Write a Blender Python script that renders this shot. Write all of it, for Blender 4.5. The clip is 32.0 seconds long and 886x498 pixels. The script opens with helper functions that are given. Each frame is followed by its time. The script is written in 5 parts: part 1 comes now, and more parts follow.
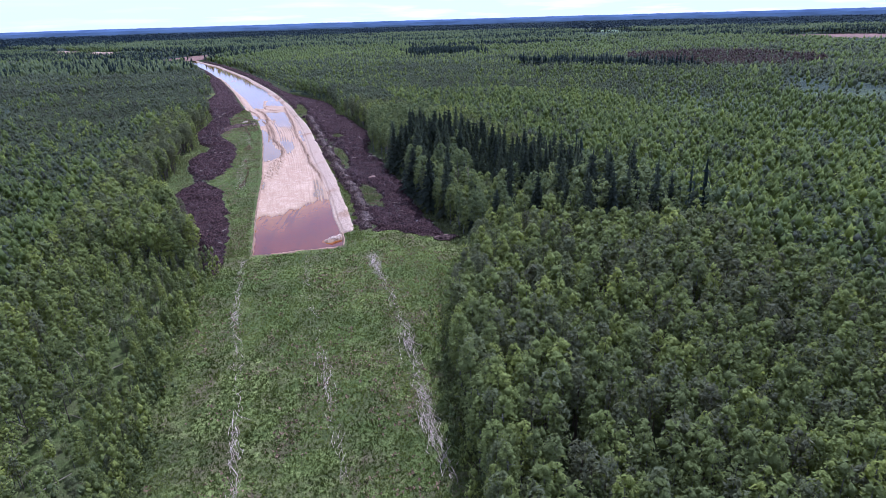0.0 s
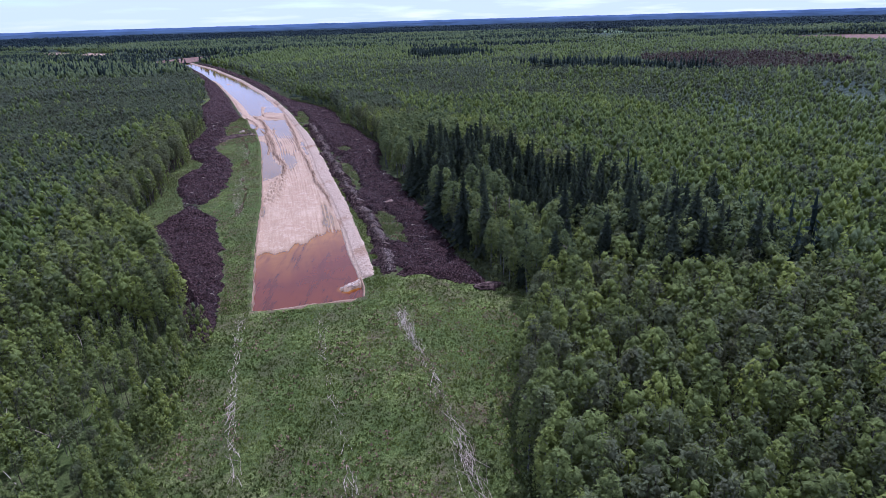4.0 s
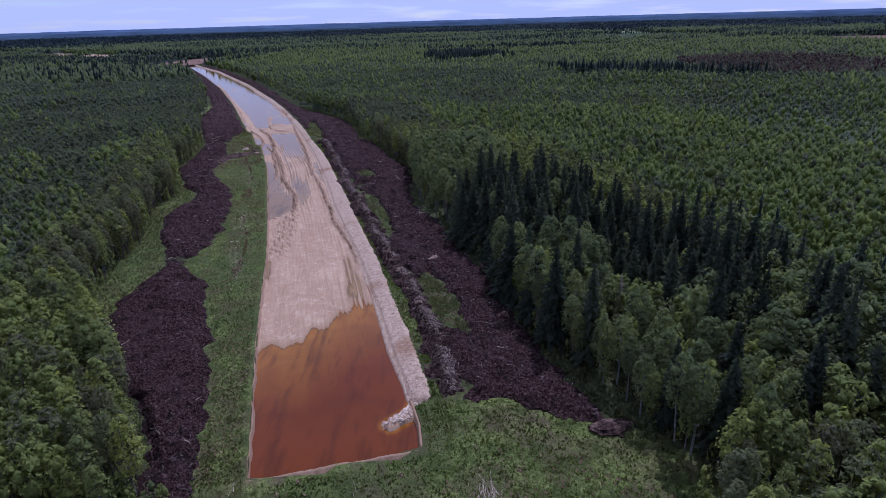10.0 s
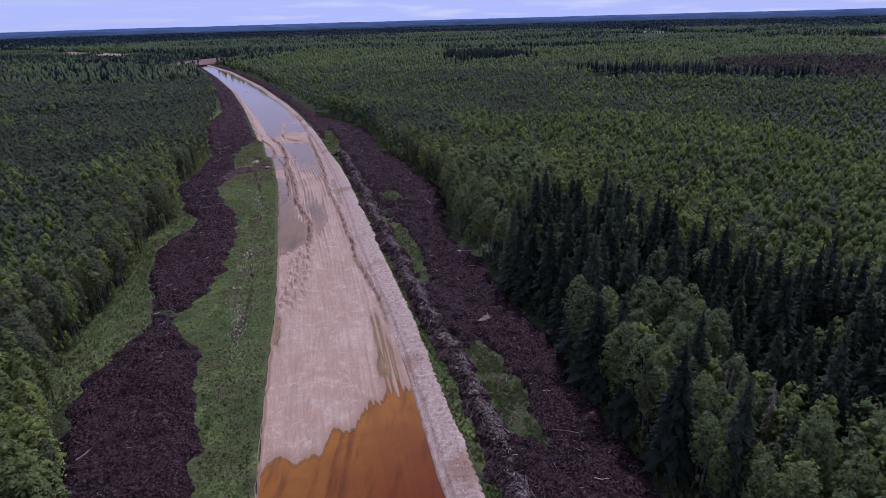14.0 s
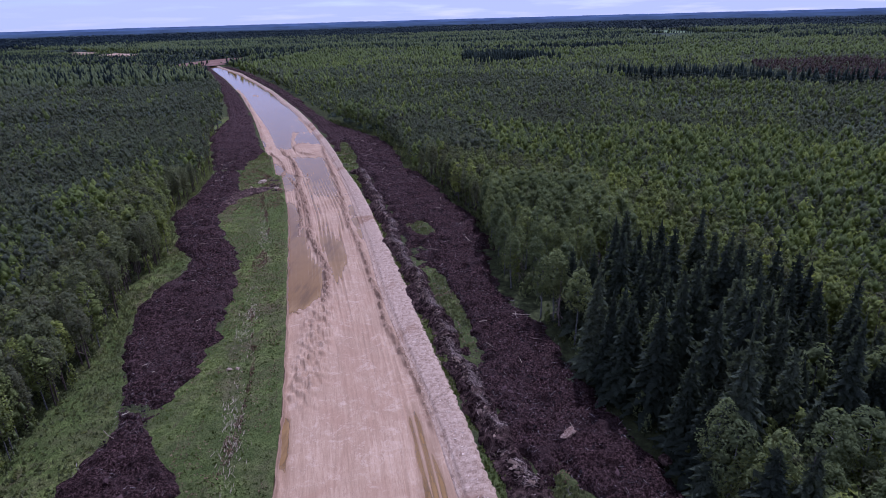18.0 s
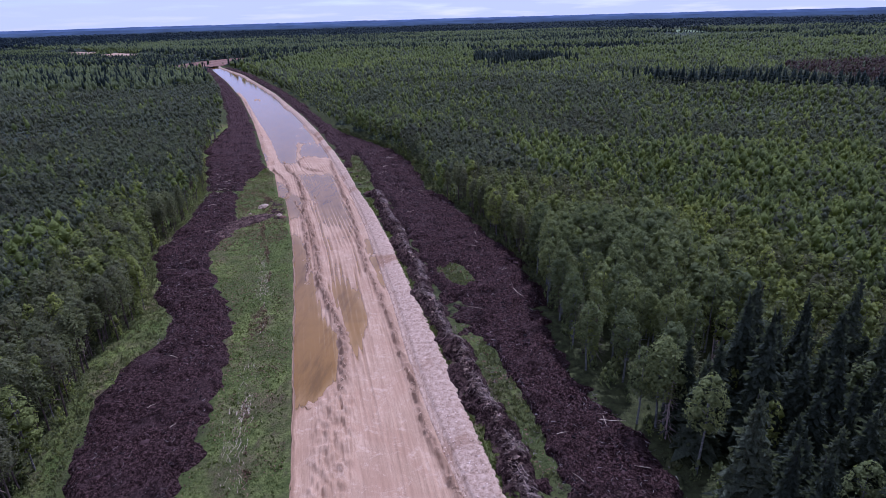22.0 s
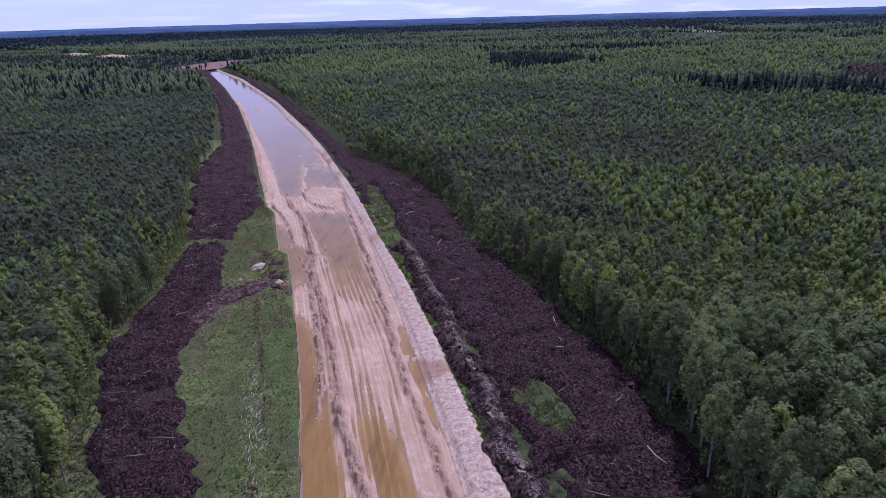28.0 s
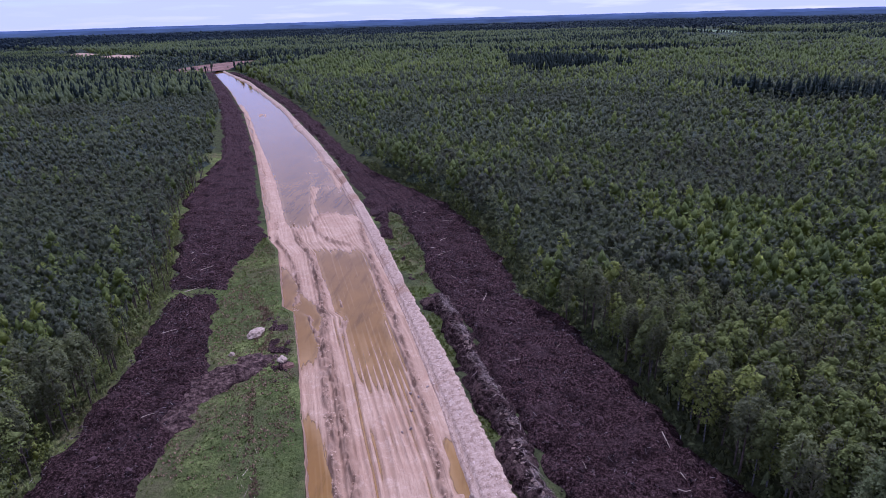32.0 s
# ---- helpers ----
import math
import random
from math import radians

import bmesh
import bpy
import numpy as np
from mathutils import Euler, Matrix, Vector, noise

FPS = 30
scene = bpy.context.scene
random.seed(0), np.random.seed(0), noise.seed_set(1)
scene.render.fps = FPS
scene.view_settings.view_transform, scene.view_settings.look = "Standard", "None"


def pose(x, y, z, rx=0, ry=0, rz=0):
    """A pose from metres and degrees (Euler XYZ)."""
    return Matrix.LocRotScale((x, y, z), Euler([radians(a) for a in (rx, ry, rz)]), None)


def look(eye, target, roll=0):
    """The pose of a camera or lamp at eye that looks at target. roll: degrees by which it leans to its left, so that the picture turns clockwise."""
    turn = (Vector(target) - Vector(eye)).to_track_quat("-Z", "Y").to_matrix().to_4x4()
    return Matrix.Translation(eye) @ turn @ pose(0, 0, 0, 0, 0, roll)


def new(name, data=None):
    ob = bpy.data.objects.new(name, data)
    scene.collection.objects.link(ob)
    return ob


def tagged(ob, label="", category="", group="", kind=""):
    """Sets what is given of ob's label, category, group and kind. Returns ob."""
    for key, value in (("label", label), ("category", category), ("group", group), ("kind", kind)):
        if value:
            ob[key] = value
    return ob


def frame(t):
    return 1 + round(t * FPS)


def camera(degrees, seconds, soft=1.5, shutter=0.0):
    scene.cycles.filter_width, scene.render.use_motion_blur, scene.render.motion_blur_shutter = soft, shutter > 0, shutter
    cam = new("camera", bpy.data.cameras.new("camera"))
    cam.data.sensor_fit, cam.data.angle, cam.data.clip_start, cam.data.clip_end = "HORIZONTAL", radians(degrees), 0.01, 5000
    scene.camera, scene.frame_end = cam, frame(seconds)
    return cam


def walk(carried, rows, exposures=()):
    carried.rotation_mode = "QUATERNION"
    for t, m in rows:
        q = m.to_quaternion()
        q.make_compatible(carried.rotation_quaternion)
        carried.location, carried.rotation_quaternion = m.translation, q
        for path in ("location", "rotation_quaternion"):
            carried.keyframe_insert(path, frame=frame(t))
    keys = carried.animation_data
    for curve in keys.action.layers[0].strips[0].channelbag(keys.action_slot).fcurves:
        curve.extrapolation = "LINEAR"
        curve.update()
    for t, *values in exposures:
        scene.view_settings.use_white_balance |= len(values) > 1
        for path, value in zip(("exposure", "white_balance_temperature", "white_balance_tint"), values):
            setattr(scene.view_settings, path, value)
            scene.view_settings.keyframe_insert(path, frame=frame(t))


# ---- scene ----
cam = camera(73.7, 32.0, soft=0.45)
ROWS = [
    (0, pose(0.00, 0.00, 44.70, 68.55, 1.54, -0.00)),
    (2, pose(-3.79, 12.33, 44.80, 68.57, 1.54, -0.12)),
    (4, pose(-8.02, 24.86, 44.78, 68.58, 1.55, -0.34)),
    (6, pose(-11.55, 38.00, 44.81, 68.60, 1.55, -0.35)),
    (8, pose(-14.84, 50.82, 44.77, 68.61, 1.55, 0.13)),
    (10, pose(-18.45, 63.83, 44.75, 68.62, 1.54, 0.36)),
    (12, pose(-21.83, 76.69, 44.77, 68.62, 1.52, 0.70)),
    (13, pose(-23.57, 83.00, 44.77, 68.60, 1.49, 1.22)),
    (14, pose(-25.18, 89.26, 44.80, 68.57, 1.47, 1.61)),
    (16, pose(-29.01, 102.45, 44.98, 68.55, 1.47, 1.99)),
    (18, pose(-32.65, 115.70, 45.21, 68.53, 1.47, 2.61)),
    (20, pose(-36.57, 128.80, 45.26, 68.50, 1.46, 2.96)),
    (22, pose(-40.75, 141.95, 45.21, 68.46, 1.47, 2.92)),
    (24, pose(-44.62, 155.28, 45.16, 68.44, 1.48, 2.89)),
    (26, pose(-48.62, 168.25, 45.37, 68.44, 1.50, 3.04)),
    (28, pose(-52.63, 181.35, 45.46, 68.43, 1.51, 3.13)),
    (30, pose(-56.71, 194.79, 45.30, 68.43, 1.51, 3.50)),
    (32, pose(-60.61, 208.62, 45.10, 68.44, 1.51, 3.94)),
]
EXPOSURES = [(0, 0.67, 4540, 28), (3, 0.47, 4560, 28), (6, 0.15, 4620, 28), (9, -0.21, 4650, 30), (13, -0.37, 4680, 35), (17, -0.20, 4670, 37), (21, -0.01, 4680, 37), (24, 0.05, 4680, 38), (32, 0.07, 4680, 42)]
walk(cam, ROWS, EXPOSURES)

# ---- daylight ----
SUN_AZ, SUN_EL = radians(22), radians(56)      # clockwise from +y, above the horizon
world = bpy.data.worlds.new("sky")
scene.world = world
world.use_nodes = True
wn, wl = world.node_tree.nodes, world.node_tree.links
wn.clear()
w_out = wn.new("ShaderNodeOutputWorld")
w_bg = wn.new("ShaderNodeBackground")
w_sky = wn.new("ShaderNodeTexSky")
w_sky.sky_type = "NISHITA"
w_sky.sun_disc = False
w_sky.sun_elevation, w_sky.sun_rotation = SUN_EL, SUN_AZ
w_sky.air_density, w_sky.dust_density, w_sky.ozone_density = 1.0, 0.05, 3.0
w_bg.inputs["Strength"].default_value = 0.10
# thin broken cloud, laid out on a flat ceiling above the land
w_co = wn.new("ShaderNodeTexCoord")
w_sep = wn.new("ShaderNodeSeparateXYZ")
w_max = wn.new("ShaderNodeMath")
w_max.operation, w_max.inputs[1].default_value = "ADD", 0.10
w_cmb = wn.new("ShaderNodeCombineXYZ")
w_dx, w_dy = wn.new("ShaderNodeMath"), wn.new("ShaderNodeMath")
w_dx.operation = w_dy.operation = "DIVIDE"
w_noise = wn.new("ShaderNodeTexNoise")
w_noise.inputs["Scale"].default_value, w_noise.inputs["Detail"].default_value = 0.9, 5
w_ramp = wn.new("ShaderNodeValToRGB")
w_ramp.color_ramp.elements[0].position, w_ramp.color_ramp.elements[1].position = 0.18, 0.50
w_mix = wn.new("ShaderNodeMix")
w_mix.data_type = "RGBA"
w_mix.inputs["B"].default_value = (6.5, 6.55, 7.1, 1)
wl.new(w_co.outputs["Generated"], w_sep.inputs[0])
wl.new(w_sep.outputs["Z"], w_max.inputs[0])
wl.new(w_sep.outputs["X"], w_dx.inputs[0])
wl.new(w_sep.outputs["Y"], w_dy.inputs[0])
wl.new(w_max.outputs[0], w_dx.inputs[1])
wl.new(w_max.outputs[0], w_dy.inputs[1])
wl.new(w_dx.outputs[0], w_cmb.inputs[0])
wl.new(w_dy.outputs[0], w_cmb.inputs[1])
wl.new(w_cmb.outputs[0], w_noise.inputs["Vector"])
wl.new(w_noise.outputs["Fac"], w_ramp.inputs[0])
wl.new(w_ramp.outputs[0], w_mix.inputs["Factor"])
wl.new(w_sky.outputs[0], w_mix.inputs["A"])
wl.new(w_mix.outputs["Result"], w_bg.inputs["Color"])
wl.new(w_bg.outputs[0], w_out.inputs[0])
sun = new("sun", bpy.data.lights.new("sun", "SUN"))
sun.data.energy, sun.data.angle, sun.data.color = 3.9, radians(0.6), (1.0, 0.95, 0.87)
sun.matrix_world = look((math.sin(SUN_AZ) * 100, math.cos(SUN_AZ) * 100, math.tan(SUN_EL) * 100), (0, 0, 0))


# ---- materials ----
class Mat:
    """A small builder of node materials."""

    def __init__(self, name, rough=0.85, spec=0.3):
        self.m = bpy.data.materials.new(name)
        self.m.use_nodes = True
        self.n, self.l = self.m.node_tree.nodes, self.m.node_tree.links
        self.b = self.n["Principled BSDF"]
        self.b.inputs["Roughness"].default_value = rough
        self.b.inputs["Specular IOR Level"].default_value = spec
        self.co = self.n.new("ShaderNodeTexCoord").outputs["Object"]

    def noise(self, scale, detail=4, rough=0.55, stretch=None, turn=0.0, warp=0.0):
        t = self.n.new("ShaderNodeTexNoise")
        t.inputs["Scale"].default_value, t.inputs["Detail"].default_value, t.inputs["Roughness"].default_value = scale, detail, rough
        t.inputs["Distortion"].default_value = warp
        co = self.co
        if stretch:
            mp = self.n.new("ShaderNodeMapping")
            mp.inputs["Scale"].default_value = stretch
            mp.inputs["Rotation"].default_value = (0, 0, turn)
            self.l.new(co, mp.inputs[0])
            co = mp.outputs[0]
        self.l.new(co, t.inputs["Vector"])
        return t.outputs["Fac"]

    def ramp(self, fac, stops):
        r = self.n.new("ShaderNodeValToRGB")
        e = r.color_ramp.elements
        while len(e) < len(stops):
            e.new(0.5)
        for el, (p, c) in zip(e, stops):
            el.position, el.color = p, (*c, 1) if len(c) == 3 else c
        self.l.new(fac, r.inputs[0])
        return r.outputs[0]

    def mix(self, fac, a, b, kind="MIX"):
        m = self.n.new("ShaderNodeMix")
        m.data_type, m.blend_type = "RGBA", kind
        for sock, v in (("Factor", fac), ("A", a), ("B", b)):
            s = m.inputs[sock]
            if isinstance(v, (int, float)):
                s.default_value = v
            elif isinstance(v, tuple):
                s.default_value = (*v, 1)
            else:
                self.l.new(v, s)
        return m.outputs["Result"]

    def math(self, op, a, b=0.0):
        m = self.n.new("ShaderNodeMath")
        m.operation = op
        for i, v in enumerate((a, b)):
            if isinstance(v, (int, float)):
                m.inputs[i].default_value = v
            else:
                self.l.new(v, m.inputs[i])
        return m.outputs[0]

    def attr(self, name):
        a = self.n.new("ShaderNodeAttribute")
        a.attribute_name = name
        return a.outputs["Fac"]

    def random(self):
        return self.n.new("ShaderNodeObjectInfo").outputs["Random"]

    def island(self):
        return self.n.new("ShaderNodeNewGeometry").outputs["Random Per Island"]

    def height(self):
        s = self.n.new("ShaderNodeSeparateXYZ")
        self.l.new(self.n.new("ShaderNodeNewGeometry").outputs["Position"], s.inputs[0])
        return s.outputs["Z"]

    def colour(self, sock):
        self.l.new(sock, self.b.inputs["Base Color"])

    def bump(self, sock, dist=0.1, strength=0.6):
        b = self.n.new("ShaderNodeBump")
        b.inputs["Distance"].default_value, b.inputs["Strength"].default_value = dist, strength
        self.l.new(sock, b.inputs["Height"])
        self.l.new(b.outputs[0], self.b.inputs["Normal"])


def leaf_material(name, dark, mid, light, per_object, gloss=0.05, through_light=0.48):
    k = Mat(name, 0.6, gloss)
    tone = k.random() if per_object else k.attr("tone")
    base = k.ramp(tone, [(0.0, dark), (0.62 if per_object else 0.5, mid), (1.0, light)])
    leafy = k.math("ADD", k.math("MULTIPLY", k.island(), 0.25), k.ramp(k.noise(3.2, 3, 0.7), [(0.35, (0.45, 0.45, 0.45)), (0.60, (0, 0, 0))]))
    col = k.mix(leafy, base, tuple(0.34 * c for c in mid))
    k.colour(col)
    k.bump(k.math("ADD", k.noise(2.6, 3, 0.7), k.math("MULTIPLY", k.noise(7.5, 2, 0.6), 0.6)), 0.45, 0.9)
    tr = k.n.new("ShaderNodeBsdfTranslucent")
    k.l.new(k.mix(1.0, col, (1.04, 1.02, 0.62), "MULTIPLY"), tr.inputs[0])
    ms = k.n.new("ShaderNodeMixShader")
    ms.inputs[0].default_value = through_light
    k.l.new(k.b.outputs[0], ms.inputs[1])
    k.l.new(tr.outputs[0], ms.inputs[2])
    k.l.new(ms.outputs[0], k.n["Material Output"].inputs[0])
    return k.m


LEAF = {
    "birch": ((0.205, 0.232, 0.080), (0.286, 0.325, 0.092), (0.405, 0.438, 0.100)),
    "pine": ((0.186, 0.182, 0.100), (0.212, 0.226, 0.106), (0.262, 0.284, 0.116)),
    "spruce": ((0.054, 0.066, 0.046), (0.084, 0.101, 0.065), (0.146, 0.167, 0.100)),
    "aspen": ((0.165, 0.194, 0.082), (0.235, 0.270, 0.104), (0.318, 0.352, 0.124)),
    "dead_pine": ((0.105, 0.072, 0.066), (0.140, 0.100, 0.088), (0.175, 0.140, 0.110)),
}
M_leaf = {k: leaf_material(k + "_leaves", *c, True) for k, c in LEAF.items()}
M_leaf_far = {k: leaf_material(k + "_foliage", *c, False) for k, c in LEAF.items()}
# the denser woods away from the cutting: bluer conifers, greener birch, tinted for distance haze
WOOD_HAZED = {
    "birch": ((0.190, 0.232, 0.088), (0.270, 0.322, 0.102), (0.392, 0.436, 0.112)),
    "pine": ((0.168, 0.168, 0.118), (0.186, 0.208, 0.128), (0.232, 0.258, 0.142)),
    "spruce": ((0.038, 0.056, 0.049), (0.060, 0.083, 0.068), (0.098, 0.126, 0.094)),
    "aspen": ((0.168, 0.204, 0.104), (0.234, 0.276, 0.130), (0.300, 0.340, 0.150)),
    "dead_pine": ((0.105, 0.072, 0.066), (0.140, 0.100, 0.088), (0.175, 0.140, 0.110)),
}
# the woods near the horizon: blue distance haze put into the leaf colours
REMOTE_HAZED = {
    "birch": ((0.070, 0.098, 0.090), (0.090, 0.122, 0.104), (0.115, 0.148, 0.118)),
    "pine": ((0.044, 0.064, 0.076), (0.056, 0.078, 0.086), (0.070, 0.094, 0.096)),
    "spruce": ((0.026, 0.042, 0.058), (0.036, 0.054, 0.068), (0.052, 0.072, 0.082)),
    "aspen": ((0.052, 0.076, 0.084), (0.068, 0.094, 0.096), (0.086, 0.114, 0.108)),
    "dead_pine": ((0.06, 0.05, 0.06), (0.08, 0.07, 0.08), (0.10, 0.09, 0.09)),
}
# translucency raised as well, softening far shadows as haze would
M_leaf_remote_hazed = {k: leaf_material(k + "_horizon_haze", *c, False, through_light=0.58) for k, c in REMOTE_HAZED.items()}
M_leaf_wood_hazed = {k: leaf_material(k + "_canopy", *c, False, through_light=0.58) for k, c in WOOD_HAZED.items()}


def bark_material(name, a, b, scale, stretch):
    k = Mat(name, 0.9, 0.15)
    k.colour(k.ramp(k.noise(scale, 4, 0.6, stretch), [(0.4, a), (0.62, b)]))
    return k.m


M_bark = {
    "birch": bark_material("birch_bark", (0.05, 0.042, 0.038), (0.27, 0.25, 0.22), 2.5, (1, 1, 4)),
    "pine": bark_material("pine_bark", (0.06, 0.045, 0.035), (0.14, 0.10, 0.075), 3.0, (1, 1, 0.4)),
    "dead_pine": bark_material("dead_bark", (0.08, 0.07, 0.065), (0.22, 0.20, 0.18), 3.0, (1, 1, 0.5)),
    "spruce": bark_material("spruce_bark", (0.035, 0.03, 0.027), (0.09, 0.075, 0.065), 3.0, (1, 1, 0.6)),
    "aspen": bark_material("aspen_bark", (0.09, 0.09, 0.075), (0.24, 0.23, 0.19), 2.0, (1, 1, 2)),
}

k = Mat("meadow_and_forest_floor", 0.98, 0.02)
grass = k.ramp(k.noise(1.9, 7, 0.75), [(0.34, (0.044, 0.053, 0.013)), (0.50, (0.148, 0.172, 0.043)), (0.66, (0.300, 0.318, 0.100))])
grass = k.mix(k.ramp(k.noise(0.16, 5, 0.65), [(0.44, (0, 0, 0)), (0.62, (0.80, 0.80, 0.80))]), grass, (0.130, 0.098, 0.055))
grass = k.mix(k.ramp(k.noise(0.45, 5, 0.7), [(0.46, (0, 0, 0)), (0.60, (0.75, 0.75, 0.75))]), grass, (0.050, 0.060, 0.016))
grass = k.mix(k.ramp(k.noise(0.33, 6, 0.75, (1, 0.45, 1), 0.3), [(0.54, (0, 0, 0)), (0.64, (0.85, 0.85, 0.85))]), grass, (0.120, 0.082, 0.052))
grass = k.mix(k.ramp(k.noise(0.055, 4, 0.6), [(0.42, (0.6, 0.6, 0.6)), (0.60, (0, 0, 0))]), grass, (0.062, 0.084, 0.022))
litter = k.ramp(k.noise(0.7, 5, 0.65), [(0.35, (0.030, 0.034, 0.016)), (0.65, (0.085, 0.092, 0.034))])
k.colour(k.mix(k.attr("meadow"), litter, grass))
k.bump(k.noise(2.6, 6, 0.75), 0.5, 0.9)
M_ground = k.m

k = Mat("far_canopy", 0.95, 0.1)
patch = k.noise(0.0065, 3, 0.6)
broad = k.ramp(k.noise(0.16, 4, 0.7), [(0.35, (0.036, 0.046, 0.026)), (0.65, (0.096, 0.114, 0.046))])
dark = k.ramp(k.noise(0.16, 4, 0.7), [(0.35, (0.020, 0.027, 0.018)), (0.65, (0.056, 0.070, 0.042))])
k.colour(k.mix(k.ramp(patch, [(0.44, (0, 0, 0)), (0.54, (1, 1, 1))]), broad, dark))
k.bump(k.noise(0.22, 4, 0.7), 4.0, 1.0)
M_canopy = k.m

k = Mat("peat", 0.98, 0.04)
pt = k.ramp(k.noise(3.2, 7, 0.85), [(0.40, (0.006, 0.0028, 0.0025)), (0.50, (0.032, 0.0160, 0.0142)), (0.63, (0.170, 0.102, 0.088))])
pt = k.mix(k.ramp(k.noise(0.20, 5, 0.7), [(0.50, (0, 0, 0)), (0.66, (0.55, 0.55, 0.55))]), pt, (0.068, 0.042, 0.037))
pt = k.mix(k.ramp(k.noise(0.31, 5, 0.7), [(0.36, (0.7, 0.7, 0.7)), (0.48, (0, 0, 0))]), pt, (0.010, 0.0048, 0.0045))
k.colour(pt)
k.bump(k.noise(3.2, 8, 0.8), 0.5, 1.0)
M_peat = k.m

k = Mat("root_peat", 0.98, 0.04)
rp = k.ramp(k.noise(2.4, 7, 0.85), [(0.40, (0.007, 0.0036, 0.0032)), (0.51, (0.030, 0.0160, 0.0140)), (0.66, (0.20, 0.130, 0.104))])
k.colour(k.mix(k.ramp(k.noise(0.55, 6, 0.75, warp=1.0), [(0.50, (0, 0, 0)), (0.62, (0.60, 0.60, 0.60))]), rp, (0.170, 0.108, 0.082)))
k.bump(k.noise(2.6, 7, 0.8), 0.5, 1.0)
M_rootpeat = k.m

k = Mat("drying_mud", 0.95, 0.1)
k.colour(k.ramp(k.noise(1.1, 7, 0.8), [(0.40, (0.016, 0.008, 0.007)), (0.5, (0.070, 0.040, 0.031)), (0.66, (0.255, 0.168, 0.125))]))
k.bump(k.noise(2.6, 7, 0.8), 0.4, 1.0)
M_dried = k.m

k = Mat("sand", 0.8, 0.25)
WATER = -0.80
track = k.n.new("ShaderNodeCombineXYZ")
k.l.new(k.attr("across"), track.inputs[0])
k.l.new(k.math("MULTIPLY", k.attr("along"), 0.07), track.inputs[1])
ground_co, k.co = k.co, track.outputs[0]
streak, fine = k.noise(0.9, 6, 0.7, warp=0.8), k.noise(3.6, 4, 0.7, warp=0.5)
k.co = ground_co
dry = k.ramp(streak, [(0.30, (0.285, 0.177, 0.094)), (0.50, (0.388, 0.250, 0.142)), (0.70, (0.470, 0.316, 0.188))])
dry = k.mix(k.ramp(fine, [(0.48, (0, 0, 0)), (0.66, (0.62, 0.62, 0.62))]), dry, (0.25, 0.150, 0.080))
dry = k.mix(k.ramp(k.noise(0.20, 9, 0.8), [(0.46, (0, 0, 0)), (0.66, (0.75, 0.75, 0.75))]), dry, (0.290, 0.180, 0.098))
dry = k.mix(k.ramp(k.noise(0.075, 6, 0.72, warp=1.5), [(0.47, (0, 0, 0)), (0.60, (0.55, 0.55, 0.55))]), dry, (0.300, 0.172, 0.092))
dry = k.mix(k.ramp(k.noise(0.5, 8, 0.8, warp=0.6), [(0.52, (0, 0, 0)), (0.64, (0.60, 0.60, 0.60))]), dry, (0.520, 0.372, 0.240))
k.co = track.outputs[0]
lines = k.noise(1.9, 3, 0.6, warp=0.4)
k.co = ground_co
line_mask = k.ramp(lines, [(0.46, (0, 0, 0)), (0.475, (0.5, 0.5, 0.5)), (0.49, (0, 0, 0)), (0.56, (0, 0, 0)), (0.575, (0.4, 0.4, 0.4)), (0.59, (0, 0, 0))])
dry = k.mix(line_mask, dry, (0.22, 0.132, 0.072))
dry = k.mix(k.math("MULTIPLY", k.attr("darkened"), k.ramp(k.noise(1.7, 6, 0.75), [(0.36, (0.95, 0.95, 0.95)), (0.66, (0.45, 0.45, 0.45))])), dry, (0.200, 0.116, 0.062))
wet = k.math("MULTIPLY", k.math("SUBTRACT", WATER + 0.075, k.height()), 18.0)
damp = k.n.new("ShaderNodeClamp")
k.l.new(wet, damp.inputs[0])
k.colour(k.mix(k.math("MULTIPLY", damp.outputs[0], 0.65), dry, (0.235, 0.140, 0.070)))
k.bump(k.math("ADD", fine, k.noise(3.0, 5, 0.7)), 0.08, 0.6)
M_sand = k.m

k = Mat("gravel_shelf", 0.9, 0.2)
gr = k.ramp(k.noise(1.5, 8, 0.8), [(0.34, (0.18, 0.110, 0.066)), (0.48, (0.36, 0.246, 0.158)), (0.66, (0.55, 0.405, 0.280))])
k.colour(k.mix(k.ramp(k.noise(0.07, 3, 0.5), [(0.58, (0, 0, 0)), (0.66, (0.7, 0.7, 0.7))]), gr, (0.22, 0.115, 0.055)))
k.bump(k.noise(2.4, 7, 0.75), 0.22, 0.8)
M_gravel = k.m


def water_material(name, deep, shallow, rough, ripple, fall=(0.03, 0.30)):
    k = Mat(name, rough, 0.5)
    k.b.inputs["IOR"].default_value = 1.33
    d = k.attr("depth")
    c = k.ramp(d, [(fall[0], shallow), (fall[1], deep)])
    c = k.mix(k.ramp(k.noise(0.14, 4, 0.6, warp=1.0), [(0.40, (0, 0, 0)), (0.65, (0.3, 0.3, 0.3))]), c, tuple(0.55 * v for v in deep))
    k.colour(k.mix(k.ramp(k.noise(0.55, 5, 0.65, (1, 0.16, 1), 0.5), [(0.50, (0, 0, 0)), (0.66, (0.55, 0.55, 0.55))]), c, tuple(0.40 * v for v in deep)))
    k.l.new(k.ramp(d, [(0.0, (0.35, 0.35, 0.35)), (0.04, (0.93, 0.93, 0.93)), (0.12, (0.98, 0.98, 0.98))]), k.b.inputs["Alpha"])
    k.bump(k.noise(1.6, 3, 0.5), 0.03, ripple)
    return k.m


M_pond = water_material("peaty_water", (0.122, 0.026, 0.0004), (0.262, 0.098, 0.006), 0.05, 0.12, (0.05, 0.95))
